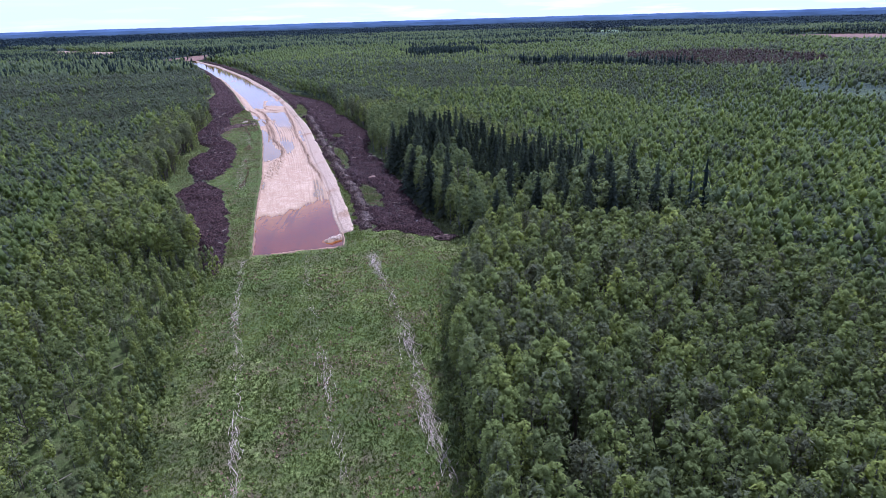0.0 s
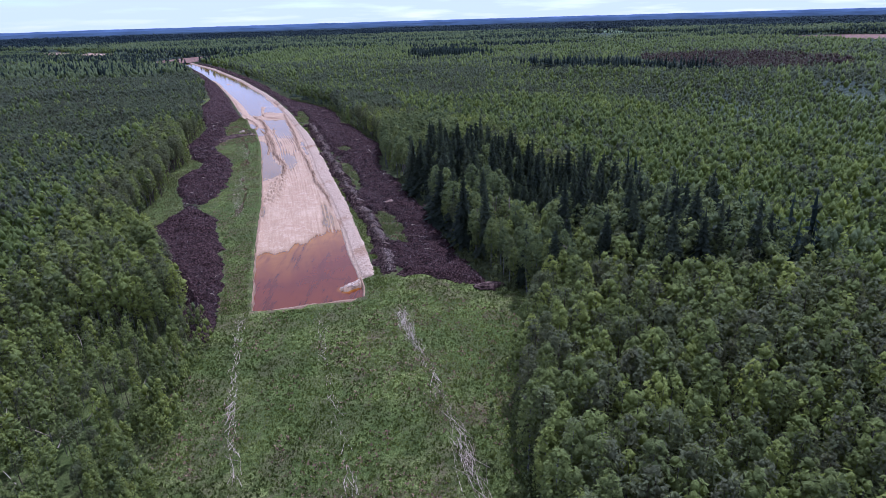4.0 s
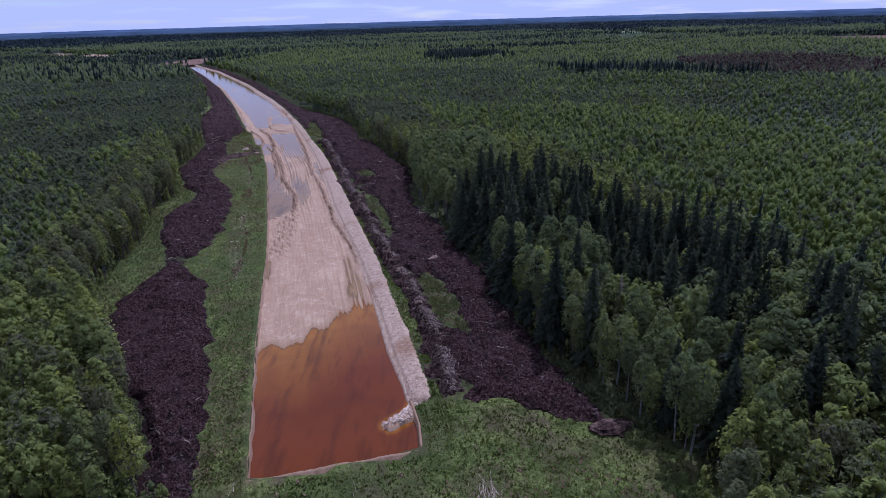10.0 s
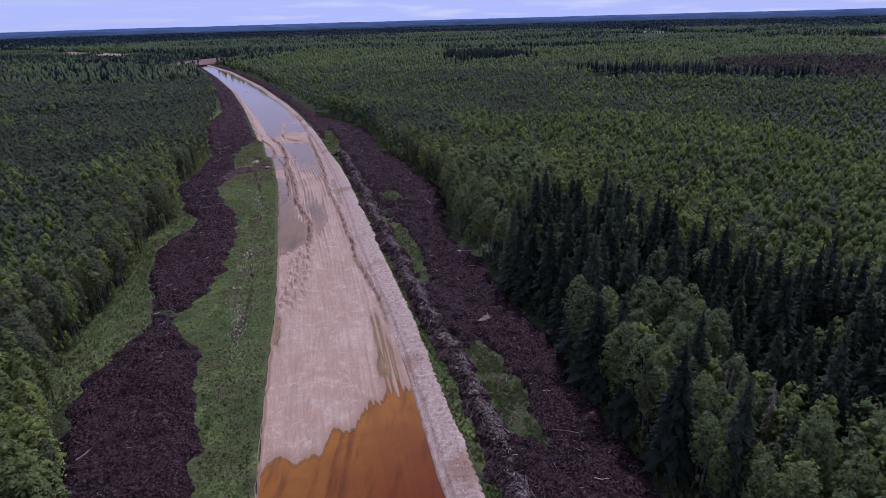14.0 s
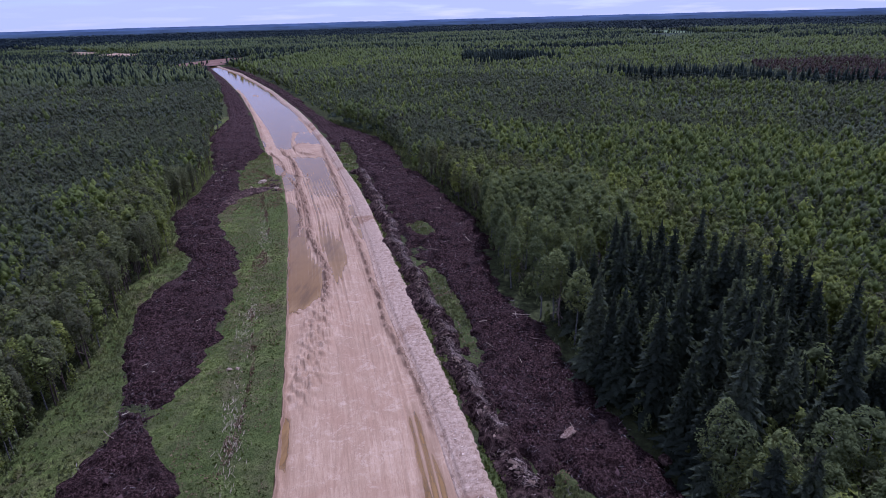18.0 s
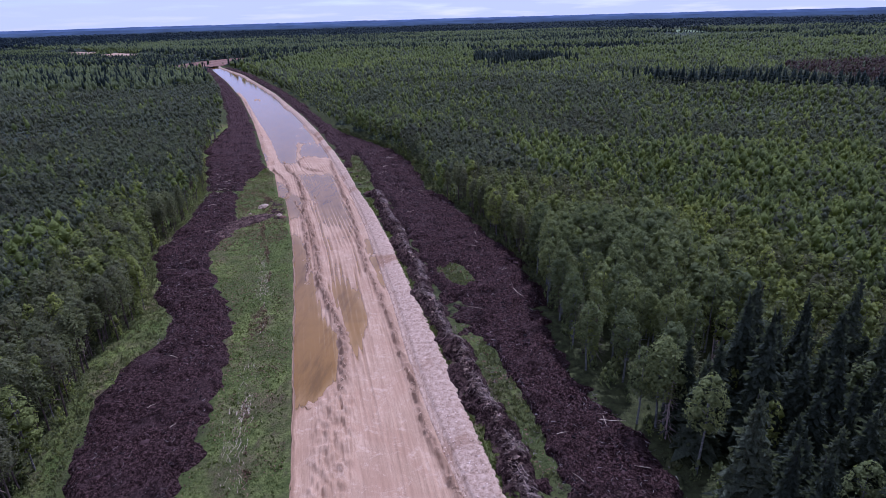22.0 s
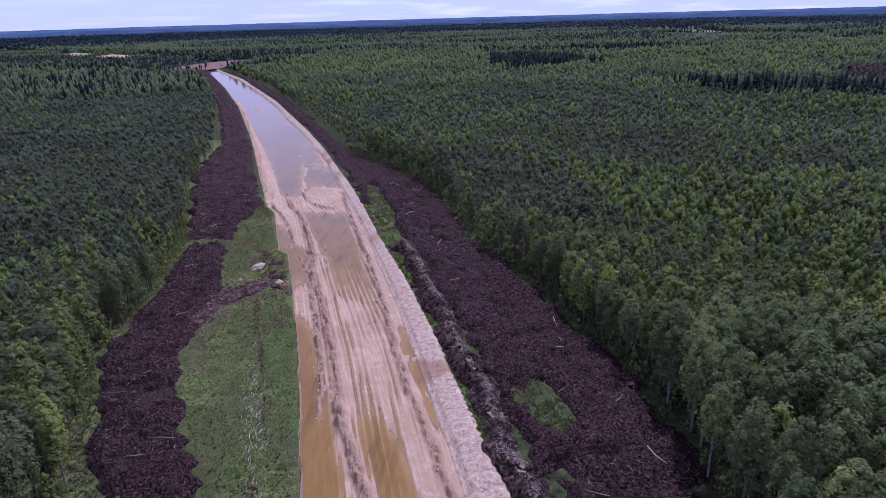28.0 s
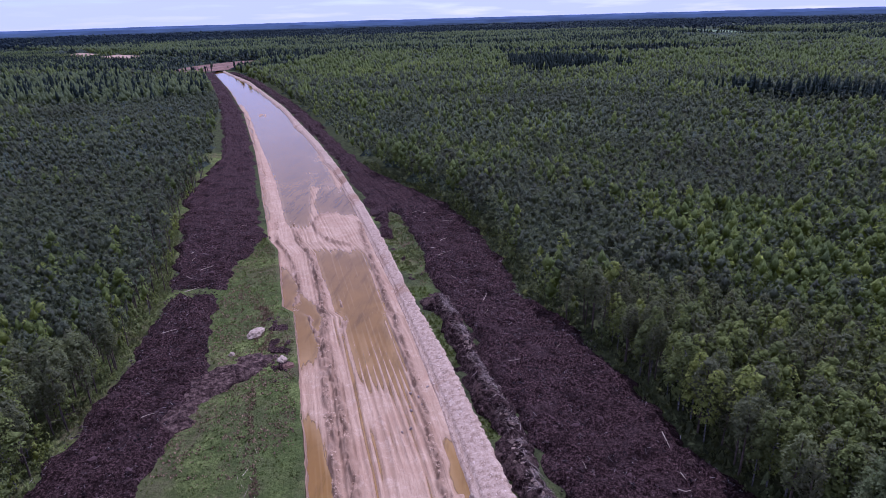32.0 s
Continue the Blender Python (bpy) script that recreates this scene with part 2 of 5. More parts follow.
M_mud = water_material("muddy_water", (0.200, 0.104, 0.020), (0.280, 0.164, 0.056), 0.07, 0.22)


def wood_material(name, a, b, bias=1.0):
    k = Mat(name, 0.85, 0.2)
    k.colour(k.mix(k.math("POWER", k.island(), bias), a, b))
    return k.m


M_stick = wood_material("weathered_sticks", (0.16, 0.115, 0.070), (0.52, 0.42, 0.30))
M_scrap = wood_material("root_scraps", (0.05, 0.038, 0.034), (0.34, 0.29, 0.25))
M_root = wood_material("peaty_roots", (0.050, 0.030, 0.023), (0.54, 0.415, 0.325), 1.7)
M_blade = leaf_material("grass_blades", (0.082, 0.096, 0.026), (0.160, 0.190, 0.048), (0.290, 0.320, 0.096), False)
M_sage = leaf_material("pale_undergrowth", (0.125, 0.138, 0.062), (0.185, 0.200, 0.086), (0.270, 0.280, 0.125), False)
M_brown = wood_material("dead_growth", (0.13, 0.078, 0.044), (0.27, 0.175, 0.100))

M_clod = wood_material("peat_clod", (0.008, 0.0040, 0.0036), (0.076, 0.040, 0.035), 1.4)
M_rubble = wood_material("sand_clod", (0.290, 0.176, 0.098), (0.47, 0.320, 0.196))
M_chalk = wood_material("chalk_clod", (0.36, 0.25, 0.165), (0.66, 0.51, 0.38))
M_pale_root = wood_material("pale_root_clump", (0.040, 0.024, 0.018), (0.32, 0.22, 0.15))
M_pale = wood_material("bleached_wood", (0.24, 0.18, 0.14), (0.27, 0.21, 0.165))

k = Mat("pale_boulder", 0.9, 0.2)
k.colour(k.ramp(k.noise(1.4, 6, 0.7), [(0.35, (0.24, 0.170, 0.110)), (0.65, (0.42, 0.315, 0.215))]))
k.bump(k.noise(3, 5), 0.2, 0.8)
M_stone = k.m
k = Mat("torn_root_earth", 0.95, 0.1)
k.colour(k.ramp(k.noise(3.2, 7, 0.8), [(0.38, (0.070, 0.040, 0.030)), (0.50, (0.26, 0.165, 0.115)), (0.64, (0.44, 0.330, 0.250))]))
k.bump(k.noise(3.0, 7, 0.8), 0.4, 1.0)
M_torn = k.m
k = Mat("brown_earth", 0.95, 0.15)
k.colour(k.ramp(k.noise(0.12, 6, 0.7), [(0.35, (0.085, 0.042, 0.028)), (0.65, (0.24, 0.138, 0.090))]))
k.bump(k.noise(0.8, 5), 0.4, 0.8)
M_earth = k.m
k = Mat("far_field", 0.95, 0.1)
k.colour(k.ramp(k.noise(0.02, 4), [(0.35, (0.10, 0.14, 0.06)), (0.65, (0.16, 0.20, 0.09))]))
M_field = k.m
# each farther ridge is bluer: haze put into its base colour
M_hazed_hills = []
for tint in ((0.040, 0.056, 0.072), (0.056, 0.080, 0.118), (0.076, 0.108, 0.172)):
    k = Mat("hazed_hills", 1.0, 0.0)
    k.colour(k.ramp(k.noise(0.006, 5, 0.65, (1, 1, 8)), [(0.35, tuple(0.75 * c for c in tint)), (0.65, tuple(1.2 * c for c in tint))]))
    M_hazed_hills.append(k.m)


# ---- plan: edges of the cutting and of the forest, as x over y ----
def edge(*yx):
    ys, xs = np.array(yx[0::2], float), np.array(yx[1::2], float)
    return lambda y: np.interp(y, ys, xs)


road_left = edge(100, -37.2, 113, -40.5, 130, -45.2, 143, -48.5, 156, -51.9, 176, -56.6, 191, -60.6, 212, -66.6, 232, -72.2, 258, -80, 280, -87.5,
                 294, -92.4, 296, -95, 322, -104.5, 328, -108.5, 366, -124, 419, -145.6, 518, -189, 627, -242, 773, -317.5, 900, -385)
road_right = edge(100, -20.5, 113, -22.2, 121.5, -23.1, 125.5, -24.2, 130, -25.4, 139, -28.2, 155, -32.2, 169, -36.2, 181, -39.8, 193, -43.8, 208, -48.6, 217, -51.2, 233, -55.4, 251, -60.6,
                  273, -67.2, 288, -72, 306, -78, 332, -87.5, 379, -104.5, 433, -128, 537, -175.5, 685, -252, 783, -312, 900, -374)
shelf_right = edge(100, -19.6, 113, -21.9, 121.5, -22.8, 125.0, -23.7, 126, -22.2, 127, -21.9, 142, -25.6, 153, -28.6, 172, -33.6, 189, -38.7, 205, -43.6, 218, -47.2, 241, -54.1, 256, -58.5, 266, -61.8, 282, -67,
                   303, -74.8, 326, -82.6, 355, -93.4, 392, -108, 433, -125.5, 537, -173.5, 685, -250, 783, -310, 900, -372)
windrow = edge(118, -17.2, 128.5, -19.0, 141, -21.6, 153, -24.3, 165, -28.2, 180, -33.2, 196, -37.7, 212, -42.4, 226, -46.9, 236, -50.2, 246, -52.4, 258, -56.2, 271, -60.0, 280, -62.8, 297, -68.2, 325, -78, 380, -98.6, 440, -122)
peat_right = edge(117, 1.5, 127, -2, 136, -6.1, 147, -8.2, 165, -12.2, 177, -16.5, 197, -21.6, 209, -27.5, 218, -29, 236, -29.4, 253, -33, 263, -38.2, 273, -41.6, 287, -45.6,
                  300, -54, 319, -58.4, 333, -62, 353, -71, 371, -84, 387, -95, 410, -107, 464, -132, 560, -178, 690, -246, 780, -303)
peat_left_in = edge(103, -44.5, 110, -45, 118, -47.6, 125, -48.9, 136, -53.1, 152, -59.2, 163, -64, 168, -69, 173, -72.4, 183, -71, 195, -72, 208, -75.5, 215, -77.2, 222, -79, 229, -82.2,
                    236, -86.5, 241, -90.3, 256, -97.3, 276, -98.6, 292, -105.8, 300, -107.5, 312, -110.2, 322, -109.5, 330, -110.5, 366, -126, 419, -147.5, 518, -191, 627, -244, 760, -313)
peat_left_out = edge(103, -47.5, 108, -49.8, 118, -53.6, 127, -59.8, 136, -68.3, 150, -75.8, 160, -76.6, 172, -75.9, 181, -80.2, 190, -85.6, 206, -90.8, 216, -89, 226, -91.2, 234, -98.4,
                     241, -101.3, 254, -108.8, 268, -110.2, 284, -112.7, 302, -117.8, 320, -126, 336, -133, 350, -138, 366, -144, 398, -151.5, 417, -156, 520, -201, 627, -254, 760, -321)
forest_left = edge(-200, 8, 20, -28, 48, -34.5, 62, -38.2, 75, -41, 86, -44.3, 104, -47.6, 115, -53, 128, -61, 140, -71, 153, -78.7, 160, -83, 171, -85, 185, -87, 205, -93.2, 213, -96, 226, -95.8, 240, -102.5,
                   254, -108.8, 275, -112, 305, -119.7, 326, -129.4, 350, -139.5, 400, -153, 520, -202.5, 627, -255.5, 760, -322)
forest_right = edge(-200, 20, 40, 3.4, 63, 1.4, 75, -0.2, 90, 0.4, 104, 4.2, 112, 8.6, 118, 4.4, 127, 1.0, 139, -5.0, 152, -8.6, 169, -12.4, 180, -16.4, 203, -23.2, 215, -27.6, 227, -28.8, 243, -29.6, 257, -34.4, 270, -38.6,
                    284, -43.2, 293, -49.5, 300, -52.6, 325, -58.2, 353, -69.5, 371, -82.5, 387, -93.5, 410, -105.5, 464, -130, 560, -176, 690, -244, 780, -301)


# green patches left between the ridge of roots and the peat: middle and half sizes
GRASS_GAPS = ((-20.8, 155, 2.5, 13), (-37.8, 207, 2.3, 18), (-44.6, 243, 3.0, 5.5), (-77.5, 325, 2.5, 22))


def peat_start(x):
    """Where the broad peat heap begins, beyond the meadow."""
    return 125.6 - np.clip((x + 12.5) * 0.55, 0, 7.6)


# ---- numbers and meshes ----
RNG = np.random.default_rng(7)
TABLE = np.random.default_rng(3).random((256, 256))


def smooth_noise(x, y):
    """Value noise between 0 and 1."""
    xi, yi = np.floor(x).astype(int), np.floor(y).astype(int)
    u, v = x - xi, y - yi
    u, v = u * u * (3 - 2 * u), v * v * (3 - 2 * v)
    a, b = TABLE[xi % 256, yi % 256], TABLE[(xi + 1) % 256, yi % 256]
    c, d = TABLE[xi % 256, (yi + 1) % 256], TABLE[(xi + 1) % 256, (yi + 1) % 256]
    return (a * (1 - u) + b * u) * (1 - v) + (c * (1 - u) + d * u) * v


def fractal(x, y, octaves=4):
    total, amp, norm = 0.0, 1.0, 0.0
    for i in range(octaves):
        total = total + amp * smooth_noise(x * 2 ** i + 17.3 * i, y * 2 ** i + 5.1 * i)
        norm, amp = norm + amp, amp * 0.55
    return total / norm


def step(a, b, x):
    t = np.clip((x - a) / (b - a), 0, 1)
    return t * t * (3 - 2 * t)


def mesh_of(name, verts, faces, material, attrs=(), smooth=False):
    """A mesh from arrays: verts (n, 3), faces (m, 3 or 4); attrs: (name, domain, values)."""
    verts, faces = np.asarray(verts, np.float32), np.asarray(faces, np.int32)
    me = bpy.data.meshes.new(name)
    me.vertices.add(len(verts))
    me.vertices.foreach_set("co", verts.ravel())
    m, c = faces.shape
    me.loops.add(m * c)
    me.loops.foreach_set("vertex_index", faces.ravel())
    me.polygons.add(m)
    me.polygons.foreach_set("loop_start", np.arange(0, m * c, c, dtype=np.int32))
    me.update(calc_edges=True)
    me.polygons.foreach_set("use_smooth", np.full(m, smooth))
    for an, domain, values in attrs:
        me.attributes.new(an, "FLOAT", domain).data.foreach_set("value", np.asarray(values, np.float32))
    me.materials.append(material)
    return me


def grid_faces(rows, cols):
    i = np.arange(rows - 1)[:, None] * cols + np.arange(cols - 1)[None, :]
    return np.stack([i, i + 1, i + cols + 1, i + cols], -1).reshape(-1, 4)


def sheet(name, x, y, z, material, attrs=(), smooth=True, keep=None):
    """A surface over a grid of points; keep: which cells to keep."""
    rows, cols = x.shape
    faces = grid_faces(rows, cols)
    if keep is not None:
        faces = faces[keep.ravel()]
    verts = np.stack([x, y, z], -1).reshape(-1, 3)
    used = np.unique(faces)
    again = np.zeros(len(verts), np.int32)
    again[used] = np.arange(len(used))
    return new(name, mesh_of(name, verts[used], again[faces], material, [(a, "POINT", v.ravel()[used]) for a, v in attrs], smooth))


def part(name, me, parent, label=""):
    ob = new(name, me)
    ob.parent = parent
    return tagged(ob, label)


# ---- ground: one sheet, laid along the cutting ----
def land(x, y):
    """Height of the open land: flat bog, rising gently far off."""
    d = np.hypot(x + 40, y - 100)
    return 0.25 * (fractal(x / 9, y / 9, 3) - 0.5) * (1 - step(600, 1200, d)) + 7 * (fractal(x / 600 + 9, y / 600, 3) - 0.5) * step(1200, 2600, d)


def in_end_clearing(x, y):
    u, v = (x + 345) / 36, (y - 852 - 0.12 * (x + 350)) / 84
    return u * u + v * v < 1


def in_cross_road(x, y):
    return (abs(y - (975 - 0.3 * (x + 320))) < 9) & (x > -345) & (x < -285)


def in_far_cut(x, y):
    c = 1085 + 0.75 * (-600 - x)
    return (abs(y - c) < 34) & (((x < -545) & (x > -640)) | ((x < -665) & (x > -760)))


def in_field(x, y):
    return ((x - 380) / 62) ** 2 + ((y - 1520) / 170) ** 2 < 1


def in_bare_clearing(x, y):
    return ((x - 600) / 120) ** 2 + ((y - 900) / 150) ** 2 < 1


def in_dead_wood(x, y):
    return ((x - 235) / 74) ** 2 + ((y - 530) / 92) ** 2 < 1


def in_thin_wood(x, y):
    return ((x - 207) / 34) ** 2 + ((y - 295) / 75) ** 2 < 1


def forest_at(x, y):
    """Where trees stand."""
    open_road = (x > forest_left(y)) & (x < forest_right(y)) & (y < 800)
    return ~(open_road | in_end_clearing(x, y) | in_cross_road(x, y) | in_far_cut(x, y) | in_field(x, y) | in_bare_clearing(x, y))


ys = np.concatenate([np.arange(-400, 40, 10), np.arange(40, 108, 2), np.arange(108, 130, 0.5), np.arange(130, 420, 2), np.arange(420, 1000, 10), np.arange(1000, 2000, 50), np.arange(2000, 4801, 140)])
off = np.concatenate([[0.0, 0.15, 0.6, 1.2], np.arange(2, 60, 2), np.arange(60, 200, 10), np.arange(200, 600, 40), np.arange(600, 1600, 120), np.arange(1600, 4801, 320)])
yy = np.repeat(ys[:, None], 2 * len(off) + 3, 1)
lx, rx = road_left(ys)[:, None], shelf_right(ys)[:, None]
xx = np.concatenate([lx - off[None, ::-1], lx + (rx - lx) * np.array([[0.06, 0.5, 0.94]]), rx + off[None, :]], 1)
zz = land(xx, yy)
inside = (xx > lx - 0.1) & (xx < rx + 0.1) & (yy > 113.3 + 0.255 * (xx + 40)) & (yy < 800)
zz = np.where(inside, -2.6, zz)
cleared = ((yy < 119) | ((xx > lx) & (yy < peat_start(xx) + 2))) & (xx > forest_left(yy)) & (xx < forest_right(yy))
verge = (yy < 338) & (xx > peat_left_in(yy) - 1.5) & (xx < lx + 1)
bay = (yy > 118) & (yy < 338) & (xx > forest_left(yy) - 1) & (xx < peat_left_out(yy) + 1) & (forest_left(yy) < peat_left_out(yy) - 1.5)
strip = (yy < 345) & (xx > rx - 1) & (xx < windrow(yy) + 1.5) & (fractal(yy / 7, yy * 0 + 3, 3) > 0.40)
peat_gap = (yy > 295) & (yy < 304) & (xx > forest_left(yy) - 4) & (xx < lx)
gap_grass = sum((((xx - xc - 0.3 * (yc - yy)) / r1) ** 2 + ((yy - yc) / r2) ** 2 < 1.3) for xc, yc, r1, r2 in GRASS_GAPS) > 0
edge_light = (yy > 225) & (yy < 420) & (xx > forest_left(yy) - 5) & (xx < peat_left_out(yy) + 1)
meadow = np.where((verge | strip) & ~cleared, 0.85, np.where(gap_grass & ~cleared, 0.5, 0.0))
young = (yy < 108) & (xx > forest_left(yy) - 24) & (xx < lx)
meadow = np.where(young, 0.8, meadow)
meadow = np.where(edge_light | peat_gap | cleared | bay, 1.0, meadow)
ground = sheet("ground", xx, yy, zz, M_ground, [("meadow", meadow)], smooth=False)
tagged(ground, "flat boggy ground with rough green grass and dark forest floor", "ground", kind="structure")


# ---- road bed: sand floor with ruts, ridges and hollows ----
ridge_a = edge(176, 0.06, 187, 0.18, 198, 0.26, 205, 0.36, 211, 0.43, 222, 0.46, 230, 0.37, 240, 0.29, 255, 0.29, 272, 0.27, 289, 0.25, 300, 0.36, 313, 0.34, 325, 0.31, 339, 0.28)
ridge_b = edge(165, 1.0, 188, 1.0, 198, 0.94, 209, 0.96, 225, 0.93, 240, 0.88, 247, 0.84, 263, 0.85, 273, 0.89, 289, 0.90, 308, 0.92, 322, 0.93, 339, 0.99)
ridge_c = edge(240, 0.15, 262, 0.19, 285, 0.20, 296, 0.10, 304, 0.17, 313, 0.15, 321, 0.08, 340, 0.10)
ridge_d = edge(284, 0.45, 289, 0.40, 294, 0.47, 299, 0.51, 304, 0.48)
RIDGES = ((ridge_a, 0.95, 0.72, 203, 340), (ridge_b, 0.72, 0.52, 168, 345), (ridge_c, 0.70, 0.50, 238, 336), (ridge_d, 0.56, 0.38, 284, 305))
# hollows that hold water: from y to y, near and far side as parts of the width, depth
NEAR_POOLS = (
    (202, 268, edge(200, -0.2), edge(202, 0.10, 207, 0.27, 213, 0.40, 222, 0.43, 228, 0.27, 240, 0.25, 255, 0.20, 268, 0.10), 0.42, 7),
    (211, 242, edge(211, 0.50, 228, 0.46, 240, 0.36), edge(211, 0.53, 217, 0.60, 228, 0.74, 240, 0.66), 0.36, 14),
    (276, 313, edge(276, -0.2), edge(276, 0.12, 283, 0.20, 290, 0.24, 297, 0.31, 301, 0.20, 313, 0.10), 0.42, 12),
    (163, 177, edge(163, -0.2), edge(163, 0.10, 177, 0.08), 0.22, 5),
    (152, 180, edge(152, 0.72, 170, 0.80, 180, 0.86), edge(152, 1.0, 180, 0.97), 0.13, 12),
)
MIDDLE_POOLS = (
    (270, 323, edge(270, 0.42, 294, 0.42, 303, 0.42, 321, 0.36), edge(270, 0.80, 285, 0.84, 292, 0.80, 297, 0.88, 308, 0.87, 323, 0.90), 0.44, 26),
    (237, 264, edge(237, 0.93, 250, 0.90, 264, 0.90), edge(237, 1.2), 0.34, 6),
)
FAR_POOLS = (
    (338, 440, edge(338, 0.20, 375, 0.20, 425, 0.14), edge(338, 0.46, 350, 0.52, 372, 0.60, 425, 0.8), 0.42, 6),
    (347, 372, edge(347, 0.58, 358, 0.58, 372, 0.70), edge(347, 1.2), 0.40, 6),
    (374, 450, edge(374, 0.56, 400, 0.5), edge(374, 0.93, 420, 0.97), 0.34, 8),
    (340, 380, edge(340, -0.2), edge(340, 0.05, 360, 0.06, 380, 0.05), 0.3, 6),
)
POOLS = NEAR_POOLS + MIDDLE_POOLS + FAR_POOLS


def lumpy(a, y):
    return 0.14 + 2.8 * np.maximum(0, fractal(a / 0.6, y / 0.9, 3) - 0.36)


def darkened_sand(y, v, w):
    """Where the sand is coloured darker: lumps thrown up by wheels and buckets, and the bed's banks and lip."""
    # peat and shadow of the steep banks put into the sand's colour
    t = np.maximum(0.85 * (v < 0.012), 0.9 * (y - 4.4 * np.clip(v, 0, 1) < 113.4) + 0.85 * (v > 1.002))
    for line, height, width, y0, y1 in RIDGES:
        wob = (line(y) - v) * w + 0.9 * (fractal(y / 4, 0 * y + height * 50, 3) - 0.5)
        t = np.maximum(t, np.exp(-(wob / (width * 1.25)) ** 2) * step(y0, y0 + 8, y) * (1 - step(y1 - 8, y1, y)))
    rim = np.abs(((y - 338) / 11.5) ** 2 + ((v - 0.80) / 0.30) ** 2 - 1)
    t = np.maximum(t, np.exp(-(rim / 0.15) ** 2) * (v < 0.80))
    u = (v - edge(178, 0.13, 187, 0.20, 195, 0.26, 206, 0.36)(y)) * w
    return np.maximum(t, 0.08 * np.exp(-(u / 2.4) ** 4) * step(174, 182, y) * (1 - step(203, 209, y)))


def floor_height(y, v, w):
    """Height of the sand over the water level, at v of the way across a bed w metres wide."""
    a = v * w
    z = np.interp(y, [100, 200, 262, 335, 360, 400, 440, 800], [0.13, 0.13, 0.12, 0.11, 0.09, 0.05, -0.2, -0.4])
    # parallel wheel ruts, sharp-crested
    s = a / 0.85 + 2.6 * fractal(y / 60, a / 7, 2) + 0.5 * fractal(y / 12, a / 2, 2)
    saw = np.abs(2 * (s % 1) - 1)
    gain = step(0.30, 0.62, fractal(np.floor(s) * 7.3, y / 16, 2))
    strong = np.interp(y, [110, 150, 185, 215, 240, 285, 330, 420], [0.03, 0.12, 0.14, 0.26, 0.40, 0.42, 0.24, 0.06])
    mid = step(0.10, 0.34, v) * (1 - 0.75 * step(0.84, 0.95, v))
    strong = strong * (1 - 0.75 * (1 - step(0.55, 0.75, v)) * (1 - step(185, 205, y)))
    z = z + strong * (0.30 + 0.70 * mid) * (gain * (saw ** 2.2 - 0.38) + 0.35 * (fractal(a / 0.35, y / 14, 2) - 0.5))
    z = z + 0.09 * (fractal(a / 3.2, y / 8, 3) - 0.5)
    for y0, y1, near, far, deep, near_slope in POOLS:
        yj = y + 5.0 * (fractal(a / 1.0, y / 40 + y0, 3) - 0.5)
        m = np.minimum(v - near(y), far(y) - v) * w + 0.9 * (fractal(y / 3.0, a / 1.2, 3) - 0.5)
        z = z - deep * step(-0.5, 1.3, m) * step(y0 - 3, y0 + near_slope, yj) * (1 - step(y1 - 5, y1 + 3, yj))
    lump = lumpy(a, y)
    for line, height, width, y0, y1 in RIDGES:
        wob = (line(y) - v) * w + 0.9 * (fractal(y / 4, 0 * y + height * 50, 3) - 0.5)
        z = z + height * lump * np.exp(-(wob / width) ** 2) * step(y0, y0 + 8, y) * (1 - step(y1 - 8, y1, y))
    u = (v - edge(178, 0.13, 187, 0.20, 195, 0.26, 206, 0.36)(y)) * w
    broken = step(174, 182, y) * (1 - step(203, 209, y)) * np.exp(-(u / 2.4) ** 4)
    z = z + broken * (0.18 + 0.62 * lump + 0.55 * np.maximum(0, fractal(a / 0.9 + 4, y / 1.6, 3) - 0.42))
    shore = 141 + 13 * step(0.2, 1.0, v) + 5.0 * (fractal(a / 1.3, y / 40, 3) - 0.5) + 3.0 * (fractal(a / 5, y * 0, 2) - 0.5)
    z = z - 0.45 * (1 - step(0, 12, y - shore + 8)) - 0.85 * (1 - step(0, 26, y - shore + 26)) - 0.05 * (1 - step(0, 18, y - shore))
    # firm platform with a lumpy rim
    isl = np.exp(-(((y - 338) / 10) ** 2 + ((v - 0.80) / 0.26) ** 2) ** 2)
    z = z + 0.26 * isl
    rim = np.abs(((y - 338) / 11.5) ** 2 + ((v - 0.80) / 0.30) ** 2 - 1)
    z = z + 0.60 * lump * np.exp(-(rim / 0.13) ** 2) * (v < 0.80)
    rimline = edge(340, 0.50, 358, 0.54, 363, 0.63, 366, 0.88, 374, 1.03)
    z = z + 0.30 * lump * np.exp(-((v - rimline(y)) * w / 0.7) ** 2) * step(346, 350, y) * (1 - step(371, 376, y))
    for yc, vc, ry, rv, hh in ((412, 0.85, 7, 0.16, 0.35), (404, 0.62, 1.6, 0.2, 0.35), (390, 0.66, 1.2, 0.14, 0.42), (246, 0.97, 0.9, 0.06, 0.5), (255, 0.96, 0.9, 0.06, 0.5), (430, 0.62, 5, 0.1, 0.35), (512, 0.45, 7, 0.13, 0.6), (545, 0.05, 14, 0.07, 0.5), (326, 0.72, 3, 0.08, 0.2)):
        z = z + hh * lump * np.exp(-(((y - yc) / ry) ** 2 + ((v - vc) / rv) ** 2) ** 2)
    side = np.exp(-((v - 0.07) * w / 1.5) ** 2) * step(352, 360, y) * (1 - step(540, 560, y))
    z = z + (0.30 + 0.2 * lump) * side
    # lumpy spit of sand running out from the end of the gravel bank
    px, py = road_left(y) + a, y
    near_spit = 9.0 + 0 * y
